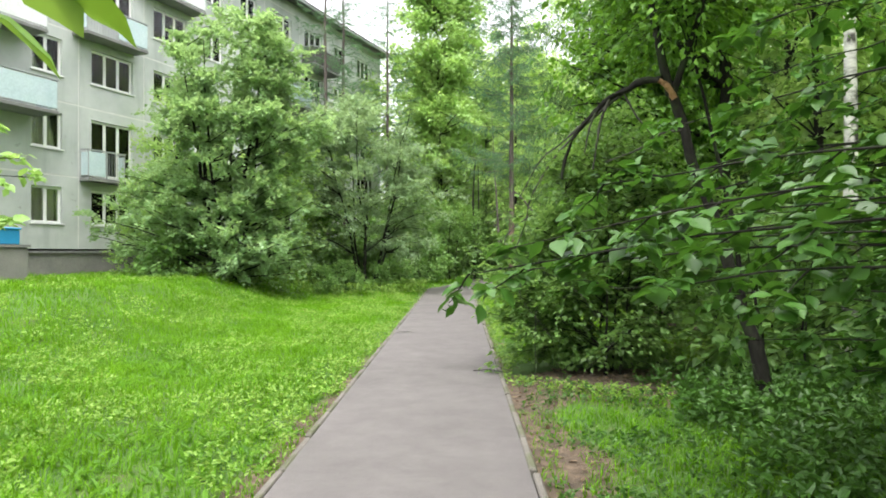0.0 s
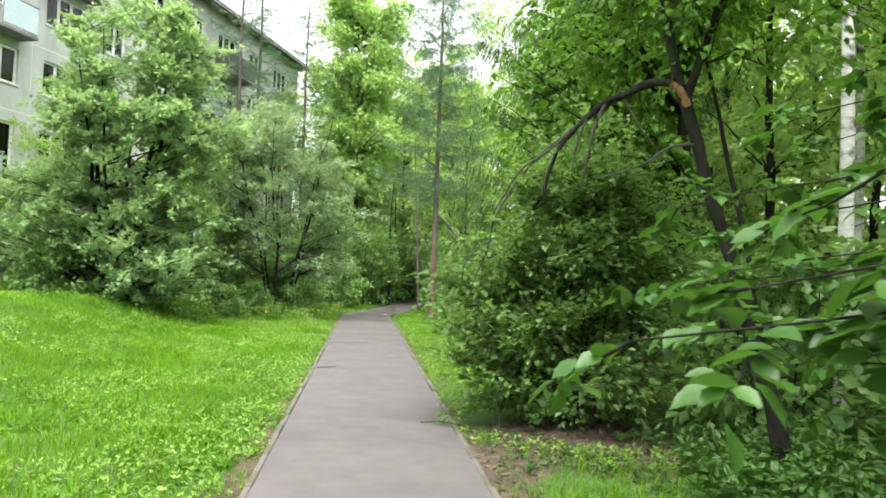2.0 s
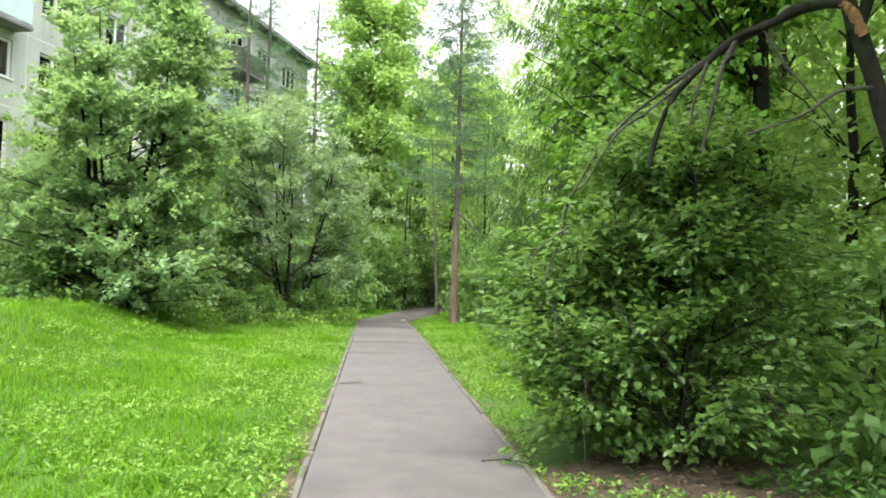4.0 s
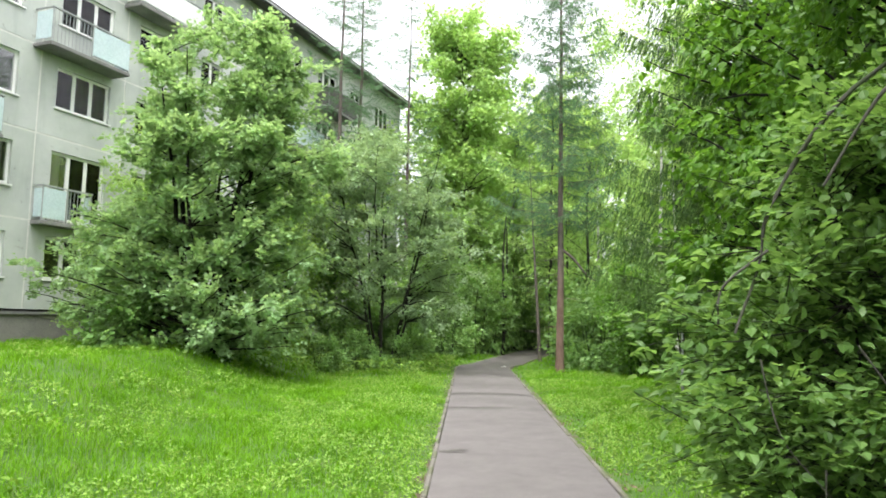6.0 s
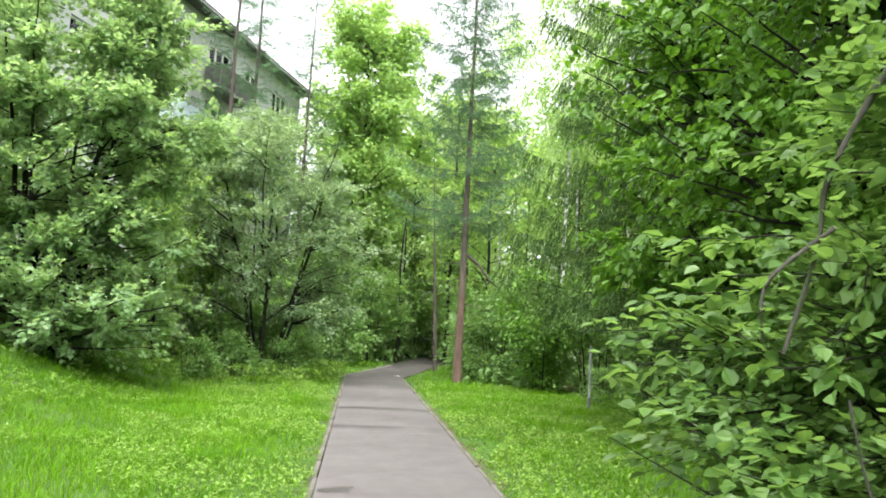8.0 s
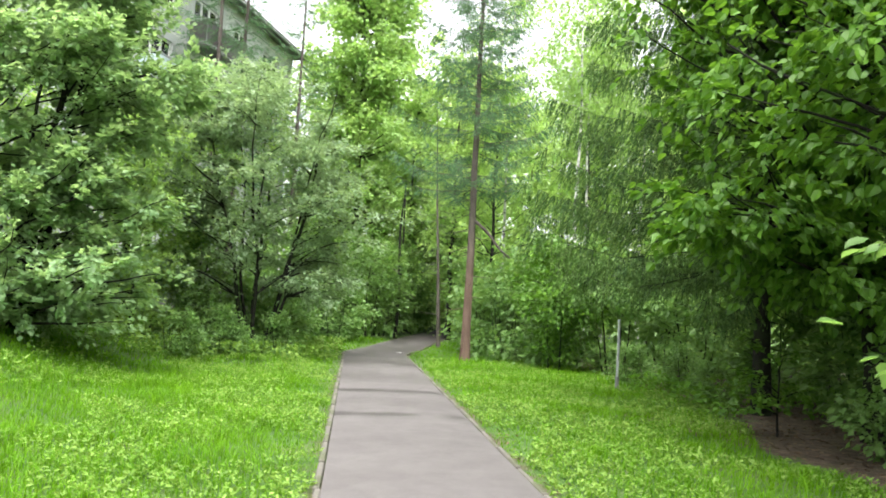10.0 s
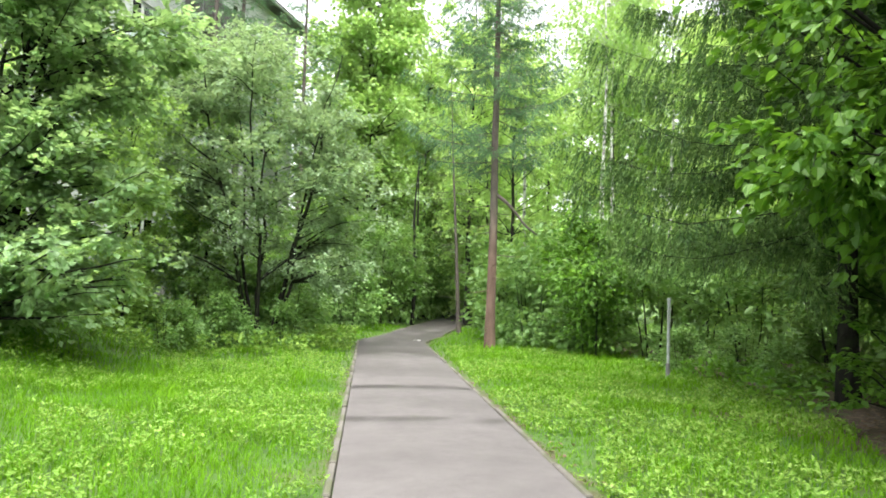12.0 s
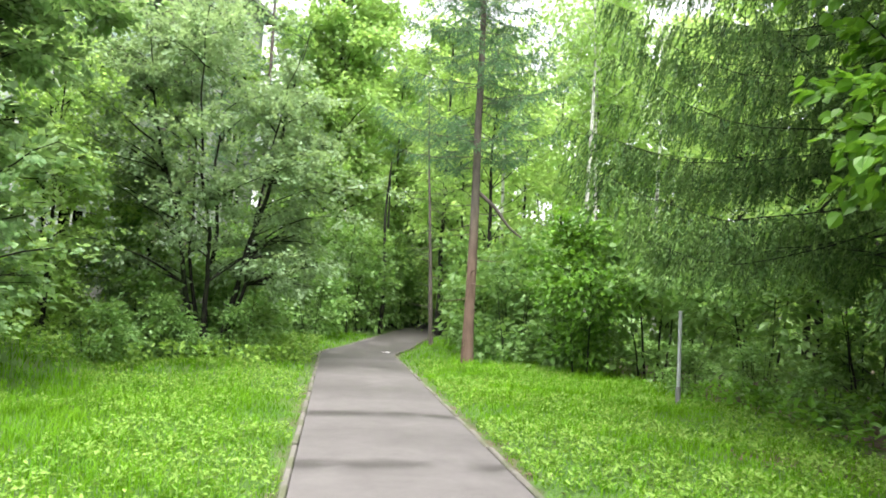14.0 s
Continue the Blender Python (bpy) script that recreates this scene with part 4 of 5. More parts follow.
reaching_tree("maple_sapling", (-5.3, 5.0, 0), 32, [((1.6, 0.6, 2.45), 2.1, 0.3), ((1.45, 0.4, 2.1), 1.6, 0.28), ((1.35, 0.7, 2.75), 2.4, 0.3), ((1.3, 0.3, 1.85), 1.5, 0.28), ((1.75, 0.7, 2.3), 2.0, 0.25), ((1.65, 0.5, 1.95), 1.7, 0.28), ((-0.9, 0.4, 3.2), 2.4), ((-0.5, -0.9, 3.6), 2.8), ((0.3, 0.9, 3.9), 3.0), ((-0.8, 0.7, 4.2), 3.4), ((0.4, -0.5, 4.6), 3.8), ((-0.2, 0.3, 5.0), 4.1), ((-1.0, -0.4, 2.6), 2.0)], 11, 0.1, M_BRIGHT, "maple sapling with bright leaves beside the lawn")
reaching_tree("young_bird_cherry", (-2.4, -0.9, 0), 34, [((1.82, 1.76, 2.07), 2.6, 0.03), ((1.74, 1.8, 2.02), 2.5, 0.03), ((2.24, 1.9, 2.17), 2.75, 0.04), ((-1.0, -0.4, 3.3), 2.5), ((-0.7, 0.6, 3.8), 3.0), ((0.4, -0.9, 4.0), 3.2), ((-0.3, -0.8, 4.6), 3.7), ((0.6, -0.3, 5.0), 4.2), ((-0.5, 0.4, 5.3), 4.6), ((-0.9, -1.0, 2.7), 2.1)], 3, 0.11, M_WEED, "young bird cherry whose broad leaves overhang the path", height=5.0)
reaching_tree("young_linden", (2.9, 11.0, 0), 33, [((-2.6, 0.05, 1.55), 1.5), ((-2.45, -0.15, 1.45), 1.3), ((-2.3, -0.5, 2.0), 1.9), ((-2.45, -0.2, 2.2), 2.1), ((-2.0, 0.6, 2.3), 2.2), ((-2.2, 0.7, 1.95), 1.8), ((-1.9, -0.8, 2.45), 2.3), ((-2.3, -0.9, 1.6), 1.4), ((-2.1, 0.3, 1.2), 1.0), ((-1.5, 0.1, 2.6), 2.5), ((-1.05, 0.75, 1.2), 1.0), ((-0.75, 0.85, 1.5), 1.3), ((-0.6, 0.6, 0.9), 0.7), ((-1.15, 0.9, 0.95), 0.8), ((-0.6, 0.9, 1.9), 1.6), ((-0.4, 0.5, 0.5), 0.5), ((-0.3, 0.9, 2.4), 2.1)], 9, 0.1, M_HAZEL, "young linden with broad leaves reaching towards the path", trunk_r=0.03, height=2.8, twig=0.32)

reaching_tree("linden_sapling", (4.7, 19.1, 0), 35, [((-0.7, 0.1, 0.35), 0.3), ((-0.5, -0.4, 0.6), 0.4), ((-0.3, 0.4, 0.8), 0.5), ((-0.6, -0.1, 0.95), 0.6), ((-0.2, -0.5, 1.2), 0.9), ((0.2, -0.4, 0.7), 0.5), ((-0.4, 0.2, 1.4), 1.0)], 6, 0.1, M_LINDEN, "linden sprouts with broad leaves over bare earth", trunk_r=0.02, height=1.6, twig=0.26)

# ---------------------------------------------------------------- linden, spruce and post by the path
plant("linden", woody(15, 15, 0.17, [(0, 0, 9.5, 3.4, 3.2, 5.5, 2.6), (-1.9, -0.5, 5.2, 1.8, 1.7, 2.4, 2.4), (-3.0, -1.3, 3.1, 0.85, 0.9, 0.65, 0.9), (-2.6, 0.2, 6.6, 1.7, 1.7, 1.6, 1.8), (-1.2, -1.2, 3.0, 1.3, 1.2, 1.5, 1.2)], 120, 12, 21000, 0.128, 0.88, bare=0.12, mid="round", clump=0.06, droop=0.45, up=1.0, twig_len=(0.35, 0.9)), (5.95, 18.7, 0), "tall linden with bright leaves over a dark interior", "tree", M_BARK, M_LINDEN)
plant("linden", woody(18, 17, 0.19, [(0, 0, 10, 3.3, 3.3, 6.0, 2.8), (-1.4, -0.5, 6.2, 1.9, 1.9, 2.6, 2.2), (-2.0, 0.6, 4.4, 1.3, 1.5, 1.4, 1.8), (-2.2, -1.0, 7.6, 1.5, 1.5, 1.6, 1.2)], 112, 12, 20000, 0.118, 0.85, bare=0.12, mid="round", clump=0.065, droop=0.45, up=1.0, twig_len=(0.35, 0.9)), (5.0, 14.6, 0), "tall linden with dense hanging boughs", "tree", M_BARK, M_LINDEN)
plant("spruce", conifer(16, 17, 0.16, 2.8, 4.5, 0.36, 7, 38, 14, 0.062, 0.03, 0.14, 1.5, dead=9, taper=0.65, twig_len=0.48, top_cut=0.58, fan=(0.05, 0.8), jitter=0.24, flare=0.55, bough=0.55), (5.8, 21.4, 0), "dark spruce with long drooping boughs", "tree", M_BARK, M_SPRUCE, crown="needle_crown")
post = thing("marker_post", (4.26, 24.45, 0), "thin grey steel post standing in the grass", "post")
rods("pole", [([(0, 0, -0.1), (0.005, 0, 0.8), (0.01, 0, 1.5)], 0.032, 0.03)], M_METAL, post, 12)
rods("collar", [([(0, 0, -0.05), (0, 0, 0.1), (0, 0, 0.28)], 0.045, 0.042)], M_SLAB, post, 12, "dull footing sleeve")
rods("cap", [([(0.01, 0, 1.5), (0.01, 0, 1.515), (0.01, 0, 1.53)], 0.036, 0.03)], M_METAL, post, 12)

# ---------------------------------------------------------------- the wood
kinds = [woody(41, 17, 0.15, [(0, 0, 10, 2.6, 2.6, 6.5, 4), (0, 0, 15, 1.7, 1.7, 2.6, 1.5)], 44, 10, 5000, 0.215, 0.78, bare=0.2, clump=0.17, twig_len=(0.6, 1.3), sides=4),
         woody(42, 15, 0.13, [(0, 0, 8, 2.8, 2.6, 6.0, 4), (0.6, 0, 4.2, 2.2, 2.2, 2.6, 1.6)], 44, 10, 5000, 0.21, 0.78, bare=0.12, clump=0.17, twig_len=(0.6, 1.3), sides=4)]
birch_kind = woody(43, 19, 0.12, [(0, 0, 14.5, 2.4, 2.4, 4.8, 4), (0.3, 0, 10, 1.6, 1.6, 2.0, 0.6)], 46, 10, 4300, 0.165, 0.75, bare=0.5, clump=0.22, droop=0.8, twig_len=(0.6, 1.3), limb_r=0.18, crook=0.02, sides=6)
shrub_kinds = [woody(44, 3.4, 0.04, [(0, 0, 1.7, 1.6, 1.5, 1.7, 4), (0.5, 0, 2.7, 1.2, 1.2, 1.1, 1.5)], 24, 8, 2000, 0.22, 0.65, stems=4, spread=0.2, bare=0.1, sides=3),
               woody(45, 2.2, 0.03, [(0, 0, 1.1, 1.3, 1.2, 1.1, 4)], 22, 8, 1900, 0.185, 0.65, stems=4, spread=0.25, bare=0.08, sides=3)]
fa = plant("forest_tree", kinds[0], (8.2, 12.2, 0), "tall broad-leaved tree in the dense wood", "tree", M_BARK, M_BIRCH, "trees of the wood")
fb = plant("forest_tree", kinds[1], (9.2, 10.4, 0), "tall broad-leaved tree in the dense wood", "tree", M_BARK, M_BIRCH, "trees of the wood")
fc = plant("birch", birch_kind, (6.9, 37.0, 0), "white-barked birch among the green trees", "tree", M_BIRCHBARK, M_BIRCH, "birches of the wood")
sa = plant("undergrowth_shrub", shrub_kinds[0], (6.2, 7.4, 0), "leafy shrub filling the space under the trees", "shrub", M_BARK, M_UNDER, "shrubs of the wood")
sb = plant("undergrowth_shrub", shrub_kinds[1], (4.2, 9.6, 0), "leafy shrub filling the space under the trees", "shrub", M_BARK, M_UNDER, "shrubs of the wood")
lot = random.Random(9)
# the last five stand out of view, added to block skylight at the start
for x, y in [(3.0, 45.5), (1.4, 54), (9.5, 43), (12, 48.5), (9.5, 8.4), (10.5, 16.5), (9.0, 20.5), (11.5, 25), (12.5, 33), (-3.5, 57), (4.8, 52), (9.5, 56), (14.5, 44), (2.5, 66), (7.2, 3.4), (9.6, -1.0), (6.6, -4.0), (-2.5, -9), (4.0, -8)]:
    copy_thing(fa, pose(x, y, 0, 0, 0, lot.uniform(0, 360)))
# those with y below 4 are unseen too, added as canopy that shades the right side
for x, y in [(7.6, 15.8), (10.0, 29), (4.6, 42.5), (-2.0, 50), (-6.6, 47.5), (6.5, 62), (5.6, 0.4), (1.0, -11), (12.5, 11.5), (11.2, 7.6), (4.8, 3.9), (3.8, -2.2), (15.5, 41), (13, 66), (19, 61), (25, 54), (24, 44)]:
    copy_thing(fb, pose(x, y, 0, 0, 0, lot.uniform(0, 360)))
for x, y in [(5.2, 9.9), (7.5, 10.8), (5.3, 43.5), (8.8, 41.5), (10.8, 40), (8.6, 14.4), (10.2, 12.0), (11.0, 45.5), (3.8, 57)]:
    copy_thing(fc, pose(x, y, 0, 0, 0, lot.uniform(0, 360)))
for x, y in [(7.8, 9.4), (5.6, 28.5), (7.4, 27.2), (3.6, 33.2), (5.2, 34.5), (8.0, 31), (3.6, 37.5), (5.4, 39.0), (5.8, 45), (9.4, 24.2), (8.6, 17.8), (-6.4, 31.5), (10.5, 20.5), (1.2, 50.5), (2.6, 56), (6.6, 56.5), (4.6, 63), (8.5, 60), (0.4, 58), (-4.6, 36.5), (6.6, 4.6), (8.6, 7.6)]:
    copy_thing(sa, pose(x, y, 0, 0, 0, lot.uniform(0, 360)))
for x, y in [(6.2, 10.2), (5.4, 12.6), (7.8, 11.8), (3.2, 31.6), (4.3, 30.2), (2.9, 35.2), (-4.6, 34.8), (-2.8, 41.5), (-3.4, 39.5), (-2.4, 38.6), (6.8, 13.2), (-9.6, 23.2), (7.2, 20.4)]:
    copy_thing(sb, pose(x, y, 0, 0, 0, lot.uniform(0, 360)))
thick = plant("thicket_tree", woody(47, 14, 0.14, [(0, 0, 5.5, 3.2, 3.2, 5.2, 4), (0, 0, 10.5, 2.6, 2.6, 3.8, 3), (0.8, -0.6, 2.5, 2.5, 2.5, 2.3, 2)], 60, 9, 8600, 0.205, 0.8, bare=0.05, clump=0.17, twig_len=(0.6, 1.3), sides=3), (12.0, 27.0, 0), "leafy tree closing the wood behind the path", "tree", M_BARK, M_BIRCH, "thicket trees")
for x, y, k in [(14, 31, 0.9), (11.2, 34.5, 0.9), (13, 38, 1.0), (10.5, 46.5, 1.05), (16, 26, 0.9), (13, 21.5, 0.75), (12.4, 17, 0.75), (15.5, 12.2, 0.8), (14.5, 7.6, 0.75), (14.5, 45, 1.1), (5, 56, 1.2), (11, 54, 1.2), (17, 52, 1.25), (2, 62, 1.3), (-3.5, 64, 1.3), (8.5, 64, 1.35), (16, 62, 1.4), (19, 38, 1.1), (22, 46, 1.2), (-8.6, 33, 0.55), (3.8, 48, 0.85), (25, 57, 1.4), (-1, 73, 1.5), (12, 72, 1.6), (-7.3, 28.6, 0.5), (-8.3, 30.6, 0.58), (-6.2, 32.0, 0.5), (-10.2, 28.6, 0.52), (-11.0, 25.6, 0.4), (-11.7, 27.8, 0.6), (-12.4, 26.0, 0.33), (9.6, 22.6, 0.8), (10.4, 18.6, 0.8), (1.4, 56, 1.25), (-0.6, 59, 1.3), (3.9, 52.5, 1.1)]:
    far = copy_thing(thick, pose(x, y, 0, 0, 0, lot.uniform(0, 360)))
    far.scale = (k, k, k)
for x, y, k in [(-5.2, 28.7, 0.58), (-3.5, 28.9, 0.5), (-4.7, 28.2, 0.4), (-6.0, 29.6, 0.8), (-3.9, 31.2, 0.9), (-5.0, 31.0, 0.8), (-5.8, 27.0, 0.5), (5.3, 17.4, 0.6), (6.9, 17.9, 0.9), (5.1, 25.8, 0.4), (6.0, 24.9, 0.45), (5.6, 22.6, 0.35)]:
    low = copy_thing(sb, pose(x, y, 0, 0, 0, lot.uniform(0, 360)))
    low.scale = (k, k, k)
dark = plant("hazel_shrub", woody(48, 4.6, 0.05, [(0, 0, 2.2, 2.0, 2.0, 2.1, 4), (0.3, 0, 4.0, 1.6, 1.6, 1.3, 2)], 34, 9, 4200, 0.17, 0.75, stems=4, spread=0.18, bare=0.1, clump=0.1, sides=4), (-1.2, 42.6, 0), "dark green hazel in the shade behind the bend", "shrub", M_BARK, M_HAZEL, "hazels behind the bend")
for x, y, k in [(-0.5, 45.6, 1.0), (0.3, 48.8, 1.1), (4.3, 43.6, 0.9), (5.2, 47.5, 1.1), (1.2, 52.6, 1.3), (4.6, 54.5, 1.4), (-3.4, 44.5, 1.2), (-2.0, 49.0, 1.3), (7.4, 44.0, 1.0), (3.2, 59.0, 1.7), (-5.2, 40.6, 1.0), (3.9, 40.2, 0.7), (7.8, 24.6, 0.75), (8.9, 21.6, 0.8), (7.6, 18.4, 0.6), (-10.8, 24.6, 0.5)]:
    low = copy_thing(dark, pose(x, y, 0, 0, 0, lot.uniform(0, 360)))
    low.scale = (k, k, k)
stem = thing("pine_stem", (0.3, 44.2, 0), "thin dark conifer stem in the wood's shade", "tree", "stems behind the bend")
rods("trunk", [([(0, 0, -0.1), (0.05, 0, 2.5), (-0.05, 0.05, 5.0), (0.1, 0, 7.5)], 0.1, 0.03)], M_BARK, stem, 8)
rods("dead_branch", [([(0, 0, 2.1), (0.4, 0.1, 2.2), (0.9, 0.1, 1.95)], 0.014, 0.005)], M_GREYBARK, stem, 5)
rods("dead_branch", [([(0, 0, 3.2), (-0.5, -0.1, 3.35), (-1.0, -0.2, 3.0)], 0.014, 0.005)], M_GREYBARK, stem, 5)
for x, y in [(3.9, 46.0), (0.6, 48.6), (4.4, 52.0), (1.6, 55.5)]:
    copy_thing(stem, pose(x, y, 0, 0, 0, lot.uniform(0, 360)))
plant("maple_shrub", woody(46, 3.6, 0.035, [(0, 0, 2.2, 1.0, 1.0, 1.7, 3)], 40, 10, 4500, 0.12, 0.75, stems=3, spread=0.12, bare=0.15, mid=True), (4.05, 28.6, 0), "slender young maple clump with dark stems", "shrub", M_BARK, M_LINDEN)

# ---------------------------------------------------------------- grass and herbs
def scatter(r, count, x0, x1, y0, y1, keep=None):
    x, y = r.uniform(x0, x1, count), r.uniform(y0, y1, count)
    gap = np.abs(x - path_mid(y)) - HALF
    ok = gap > 0.09
    ok &= r.random(count) < np.clip(0.4 + gap * 1.6, 0, 1)
    if keep is not None:
        ok &= keep(x, y)
    return np.stack([x[ok], y[ok], ground_z(x[ok], y[ok]) - 0.01], 1), gap[ok]


def grass(name, seed, count, x0, x1, y0, y1, tall, wide, label, keep=None):
    """Single bent blades, in tufts whose height and lean vary over the lawn."""
    r = np.random.default_rng(seed)
    p, gap = scatter(r, count, x0, x1, y0, y1, keep)
    rim = np.minimum.reduce([p[:, 0] - x0, x1 - p[:, 0], p[:, 1] - y0, y1 - p[:, 1]]) / 1.8
    inside = r.random(len(p)) < np.where((gap < 3) & (p[:, 1] > y0 + 1.8) & (p[:, 1] < y1 - 1.8), 1.0, rim)
    p, gap = p[inside], gap[inside]
    n = len(p)
    tuft = np.sin(p[:, 0] * 2.1 + 1.3 * np.sin(p[:, 1] * 1.7)) * np.sin(p[:, 1] * 2.6 + p[:, 0])
    h = tall * r.uniform(0.5, 1.3, n) * (1 + 0.35 * tuft) * np.clip(0.45 + gap * 0.5, 0.4, 1)
    a = r.uniform(0, 6.283, n)
    side = np.stack([np.cos(a), np.sin(a), np.zeros(n)], 1) * (wide * r.uniform(0.6, 1.3, n))[:, None] * 0.5
    ln = r.uniform(0.25, 1.25, n)[:, None] * np.stack([-np.sin(a), np.cos(a), np.zeros(n)], 1) + np.array([0.08, -0.05, 0])
    up = np.array([[0, 0, 1.0]])
    mid_p = p + (up + ln * 0.35) * h[:, None] * 0.55
    tip = p + (up * 0.9 + ln) * h[:, None]
    v = np.stack([p - side, p + side, mid_p + side * 0.8, mid_p - side * 0.8, tip], 1).reshape(-1, 3)
    q = np.arange(n)[:, None, None] * 5 + np.array([(0, 1, 2), (0, 2, 3), (3, 2, 4)])[None]
    return tagged(link_mesh(name, array_mesh(name, v, q.reshape(-1, 3)), M_GRASS), label, "grass", kind="stuff")


def herbs(name, seed, count, x0, x1, y0, y1, leaf, tall, mat, label, leaves=6, keep=None, width=0.6):
    """Low rosettes and leafy stalks."""
    r = np.random.default_rng(seed)
    p, gap = scatter(r, count, x0, x1, y0, y1, keep)
    c = np.repeat(p, leaves, 0)
    n = len(c)
    a = r.uniform(0, 6.283, n)
    out = np.stack([np.cos(a), np.sin(a), r.uniform(0.1, 0.7, n)], 1)
    c = c + out * np.array([1, 1, 0]) * leaf * 0.3 + np.array([0, 0, 1]) * (tall * r.random(n) ** 0.7)[:, None]
    v, f = leaf_blades(r, c, out, leaf, width, 1.0, mid=True)
    return tagged(link_mesh(name, array_mesh(name, v, f), mat), label, "plants", kind="stuff")


def bare(x, y):
    """Where the ground under the trees stays bare."""
    return (x > 4.2 + 0.5 * np.sin(y)) & (y > 12) & (y < 21.3 - 0.3 * (x - 4))


def open_right(x, y):
    return ~bare(x, y) & ~((np.hypot(x - 2.2, (y - 10.3) * 1.1) < 1.6))


grass("meadow_grass", 51, 118000, -8.5, -1.2, 0.0, 25, 0.15, 0.009, "bright green uncut meadow grass beside the path")
grass("mound_grass", 52, 52000, -17, -6.2, 3, 28, 0.17, 0.013, "bright green grass on the low mound")
grass("verge_grass", 53, 50000, 0.4, 5.5, 9, 31, 0.13, 0.011, "bright green verge grass beside the path", open_right)
grass("far_grass", 54, 24000, -8, 6.5, 22.5, 43, 0.19, 0.02, "bright green grass where the path bends")
grass("shade_grass", 55, 26000, 0.4, 6.0, 2.5, 9.5, 0.11, 0.01, "thin grass under the trees", lambda x, y: litter_at(x, y) < 0.8)
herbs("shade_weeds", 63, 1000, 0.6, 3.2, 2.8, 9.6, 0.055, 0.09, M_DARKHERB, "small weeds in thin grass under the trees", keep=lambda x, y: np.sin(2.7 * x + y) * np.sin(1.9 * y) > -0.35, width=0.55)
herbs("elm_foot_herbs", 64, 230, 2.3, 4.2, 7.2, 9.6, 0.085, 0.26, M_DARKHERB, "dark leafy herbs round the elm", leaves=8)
herbs("dandelion_leaves", 65, 1500, -7.5, -1.3, 0.8, 12, 0.11, 0.05, M_LINDEN, "dandelion and dock leaves low in the grass", leaves=7, keep=lambda x, y: np.sin(1.3 * x + 0.8 * y) * np.sin(0.9 * y - 1.1 * x) > -0.1, width=0.34)
herbs("mound_herbs", 66, 2600, -13, -5.2, 5, 24, 0.08, 0.16, M_WEED, "leafy herbs among the grass of the mound", leaves=6, keep=lambda x, y: np.sin(1.7 * x + 1.1 * y) * np.sin(1.2 * y - 0.8 * x) > 0.1, width=0.5)
herbs("clover_and_plantain", 56, 11500, -6.5, -1.25, 1.0, 31, 0.052, 0.13, M_WEED, "pale low clover and plantain among the grass", keep=lambda x, y: np.sin(1.9 * x + np.sin(1.3 * y)) * np.sin(1.1 * y + 0.6 * x) > -0.25 + 0.35 * smooth(-3.2, -6.0, x), width=0.5)
herbs("verge_weeds", 57, 9500, 0.45, 5.2, 8, 31, 0.056, 0.1, M_WEED, "pale low weeds along the verge", keep=lambda x, y: open_right(x, y) & (np.sin(2.1 * x + np.sin(1.5 * y)) * np.sin(1.3 * y) > -0.4), width=0.5)
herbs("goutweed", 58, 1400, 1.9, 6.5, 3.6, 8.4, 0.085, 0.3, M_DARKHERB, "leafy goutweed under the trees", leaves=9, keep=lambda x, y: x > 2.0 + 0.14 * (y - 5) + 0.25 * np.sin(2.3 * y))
herbs("edge_herbs", 59, 1100, -11, -1.8, 22.5, 34, 0.11, 0.45, M_WEED, "tall nettles and herbs at the thicket's foot", leaves=10, keep=lambda x, y: y > 24.6 + 0.75 * (x + 7) + 0.8 * np.sin(2.3 * x))
herbs("wood_herbs", 60, 1500, 2.6, 12, 25, 40, 0.14, 0.5, M_UNDER, "herbs and ferns at the wood's edge", leaves=10, keep=lambda x, y: (y > 30 - 0.5 * (x - 2.6)))
herbs("wood_floor_herbs", 61, 1700, 4.5, 13, 6, 25, 0.14, 0.4, M_LINDEN, "leafy plants on the wood's floor", leaves=9, keep=lambda x, y: ~bare(x, y))

# ---------------------------------------------------------------- bare soil, stains and small things
stains = tagged(new("damp_stains"), "small dark damp patch at the asphalt's edge", "stain", kind="structure")
blotch("damp_patch", -1.4, 14.9, 0.3, 0.2, 26, M_WET, stains, z=0.008, rag=0.9)
blotch("damp_patch", -1.24, 15.06, 0.2, 0.12, 27, M_WET, stains, z=0.008, rag=0.9)
r = np.random.default_rng(62)
n = 9000
p = np.stack([r.uniform(0.5, 9, n), r.uniform(2, 22, n), np.zeros(n)], 1)
p = p[(r.random(n) < litter_at(p[:, 0], p[:, 1])) & (np.abs(p[:, 0] - path_mid(p[:, 1])) > HALF + 0.1)]
p[:, 2] = ground_z(p[:, 0], p[:, 1]) + 0.012
M_DEAD = leaf_material("dead_leaf", (0.06, 0.037, 0.02), (0.12, 0.078, 0.046), (0.22, 0.16, 0.11), through=0.1, rough=0.8)
v, f = leaf_blades(r, p, r.normal(0, 1, p.shape) * np.array([1, 1, 0.12]), 0.075, 0.6, 2.5, mid=True)
tagged(link_mesh("fallen_leaves", array_mesh("fallen_leaves", v, f), M_DEAD), "dry brown leaves lying on bare earth", "leaves", kind="stuff")
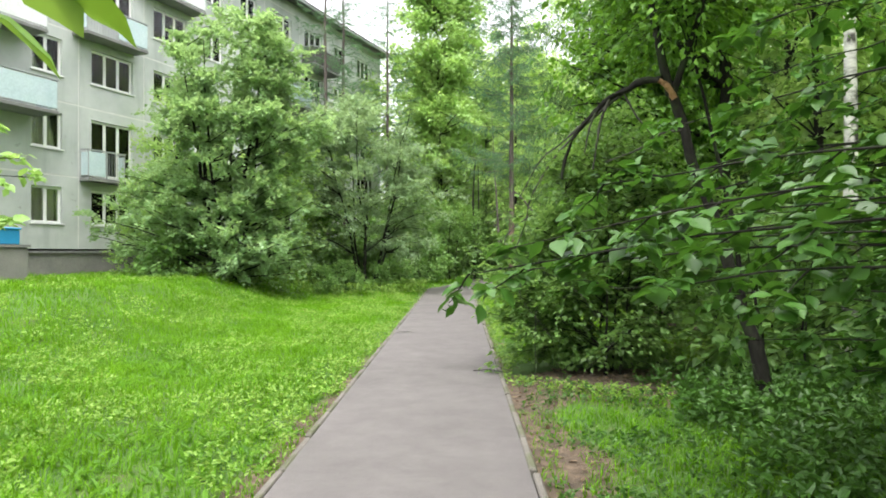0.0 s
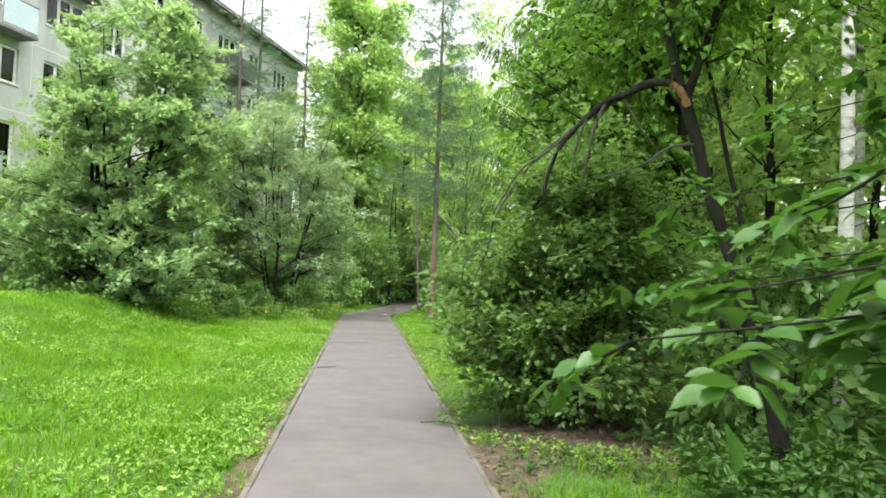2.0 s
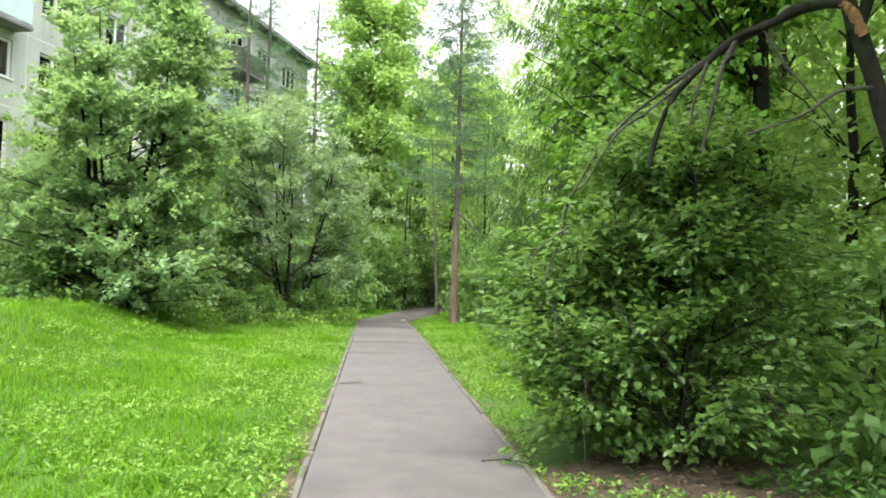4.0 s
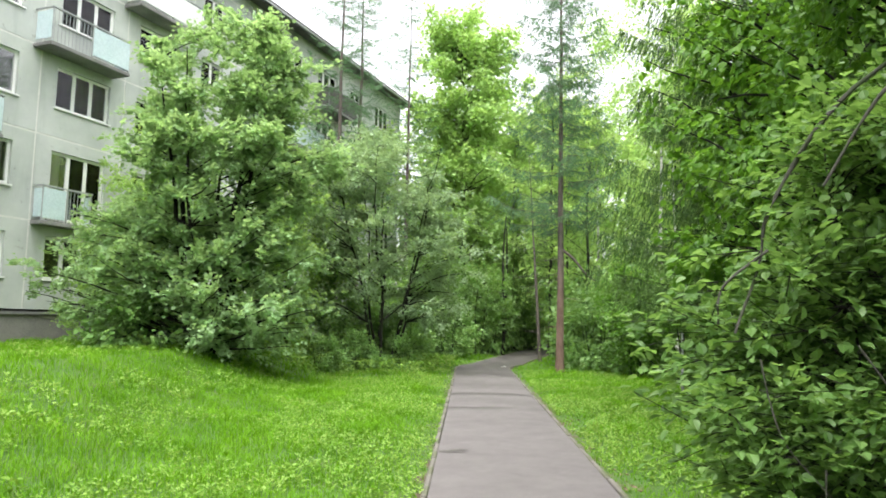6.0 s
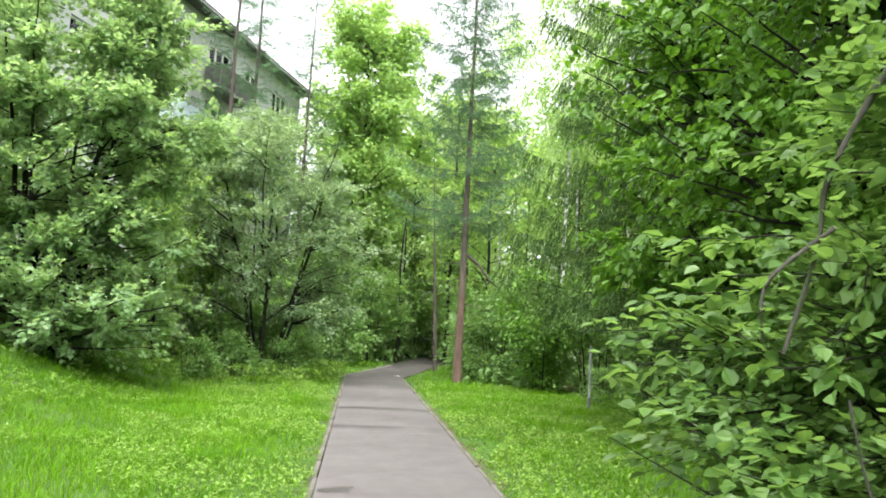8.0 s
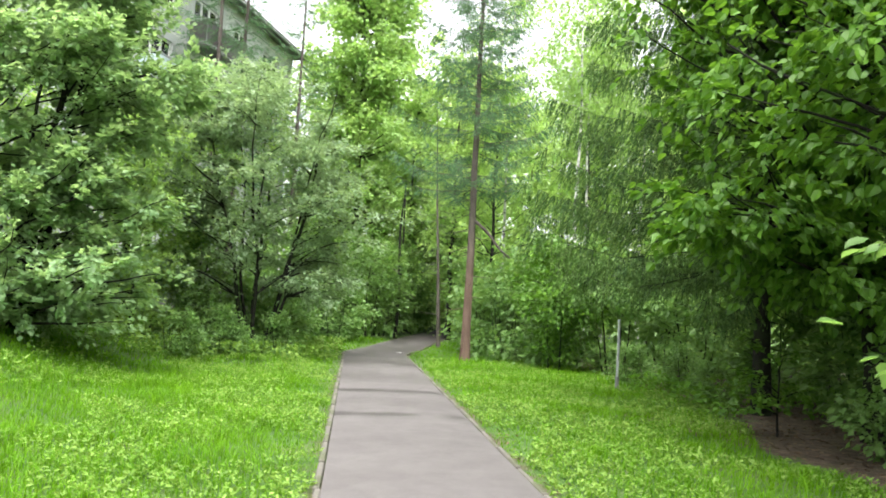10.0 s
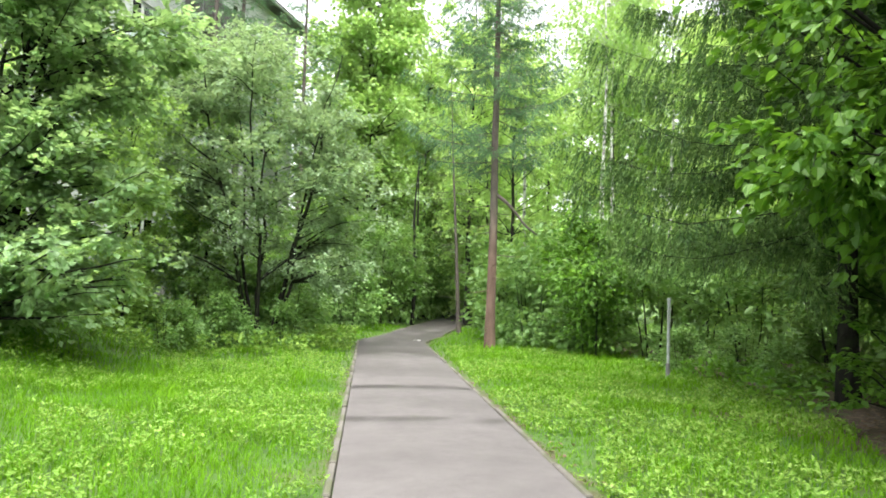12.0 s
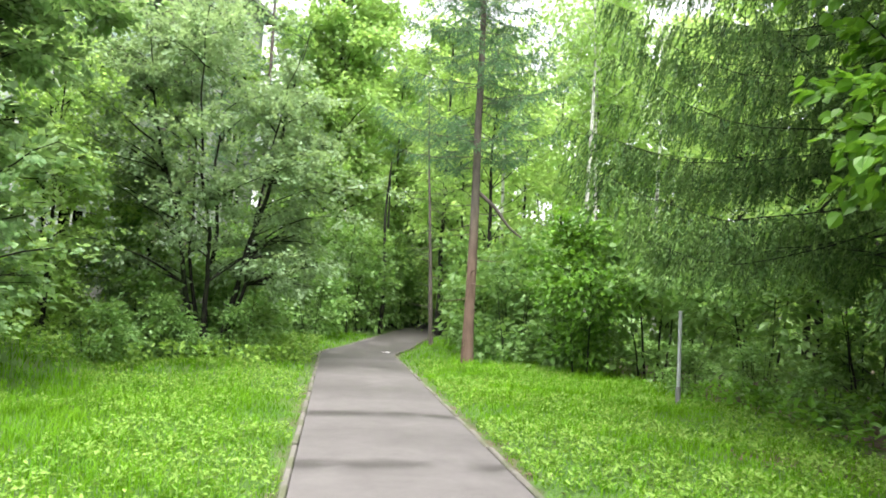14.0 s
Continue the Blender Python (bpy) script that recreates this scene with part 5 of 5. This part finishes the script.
kerb = tagged(new("kerb"), "thin worn concrete kerb along the path", "kerb", kind="structure")
bm = bmesh.new()
box(bm, -0.03, 0.03, -0.49, 0.49, -0.2, 0.02)
bmesh.ops.bevel(bm, geom=bm.edges[:], offset=0.012, segments=1, affect="EDGES")
stone_mesh = bpy.data.meshes.new("kerb_stone")
bm.to_mesh(stone_mesh)
bm.free()
stone_mesh.materials.append(M_KERB)
lot = random.Random(2)
for k in range(-5, 60):
    for s in (-1, 1):
        x, y, rz = along_path(float(k), s * (HALF + 0.036))
        st = new("kerb_stone", stone_mesh)
        st.parent = kerb
        st.matrix_world = pose(x + lot.uniform(-0.008, 0.008), y, lot.uniform(-0.02, 0.002), lot.uniform(-0.5, 0.5), lot.uniform(-2, 2), rz + lot.uniform(-0.6, 0.6))
twig = thing("fallen_twig", (0.3, 10.0, 0.012), "small fallen twig with leaves on the asphalt", "twig")
rods("stick", [([(-0.25, 0.05, 0.01), (0.0, 0.0, 0.03), (0.2, -0.1, 0.012)], 0.006, 0.003), ([(0, 0, 0.03), (0.08, 0.12, 0.06), (0.18, 0.2, 0.02)], 0.004, 0.002)], M_BARK, twig, 6)
r = np.random.default_rng(5)
for k in range(14):
    v, f = leaf_blades(r, r.normal(0, 0.1, (1, 3)) * np.array([1, 1, 0.2]) + np.array([0, 0, 0.03]), r.normal(0, 1, (1, 3)) * np.array([1, 1, 0.2]), 0.07, mid=True)
    link_mesh("leaf", array_mesh("leaf", v, f), M_HAZEL, twig)
paper = thing("paper_scrap", (-0.05, 33.0, 0.02), "small white scrap of paper on the asphalt", "litter", rz=25)
bm = bmesh.new()
rows = [[bm.verts.new((0.06 * i - 0.12, 0.08 * j - 0.08, 0.012 * math.sin(2.1 * i + j))) for i in range(5)] for j in range(3)]
for j in range(2):
    for i in range(4):
        bm.faces.new((rows[j][i], rows[j][i + 1], rows[j + 1][i + 1], rows[j + 1][i]))
bmesh.ops.solidify(bm, geom=bm.faces[:], thickness=0.002)
part("sheet", bm, M_WHITE, paper)
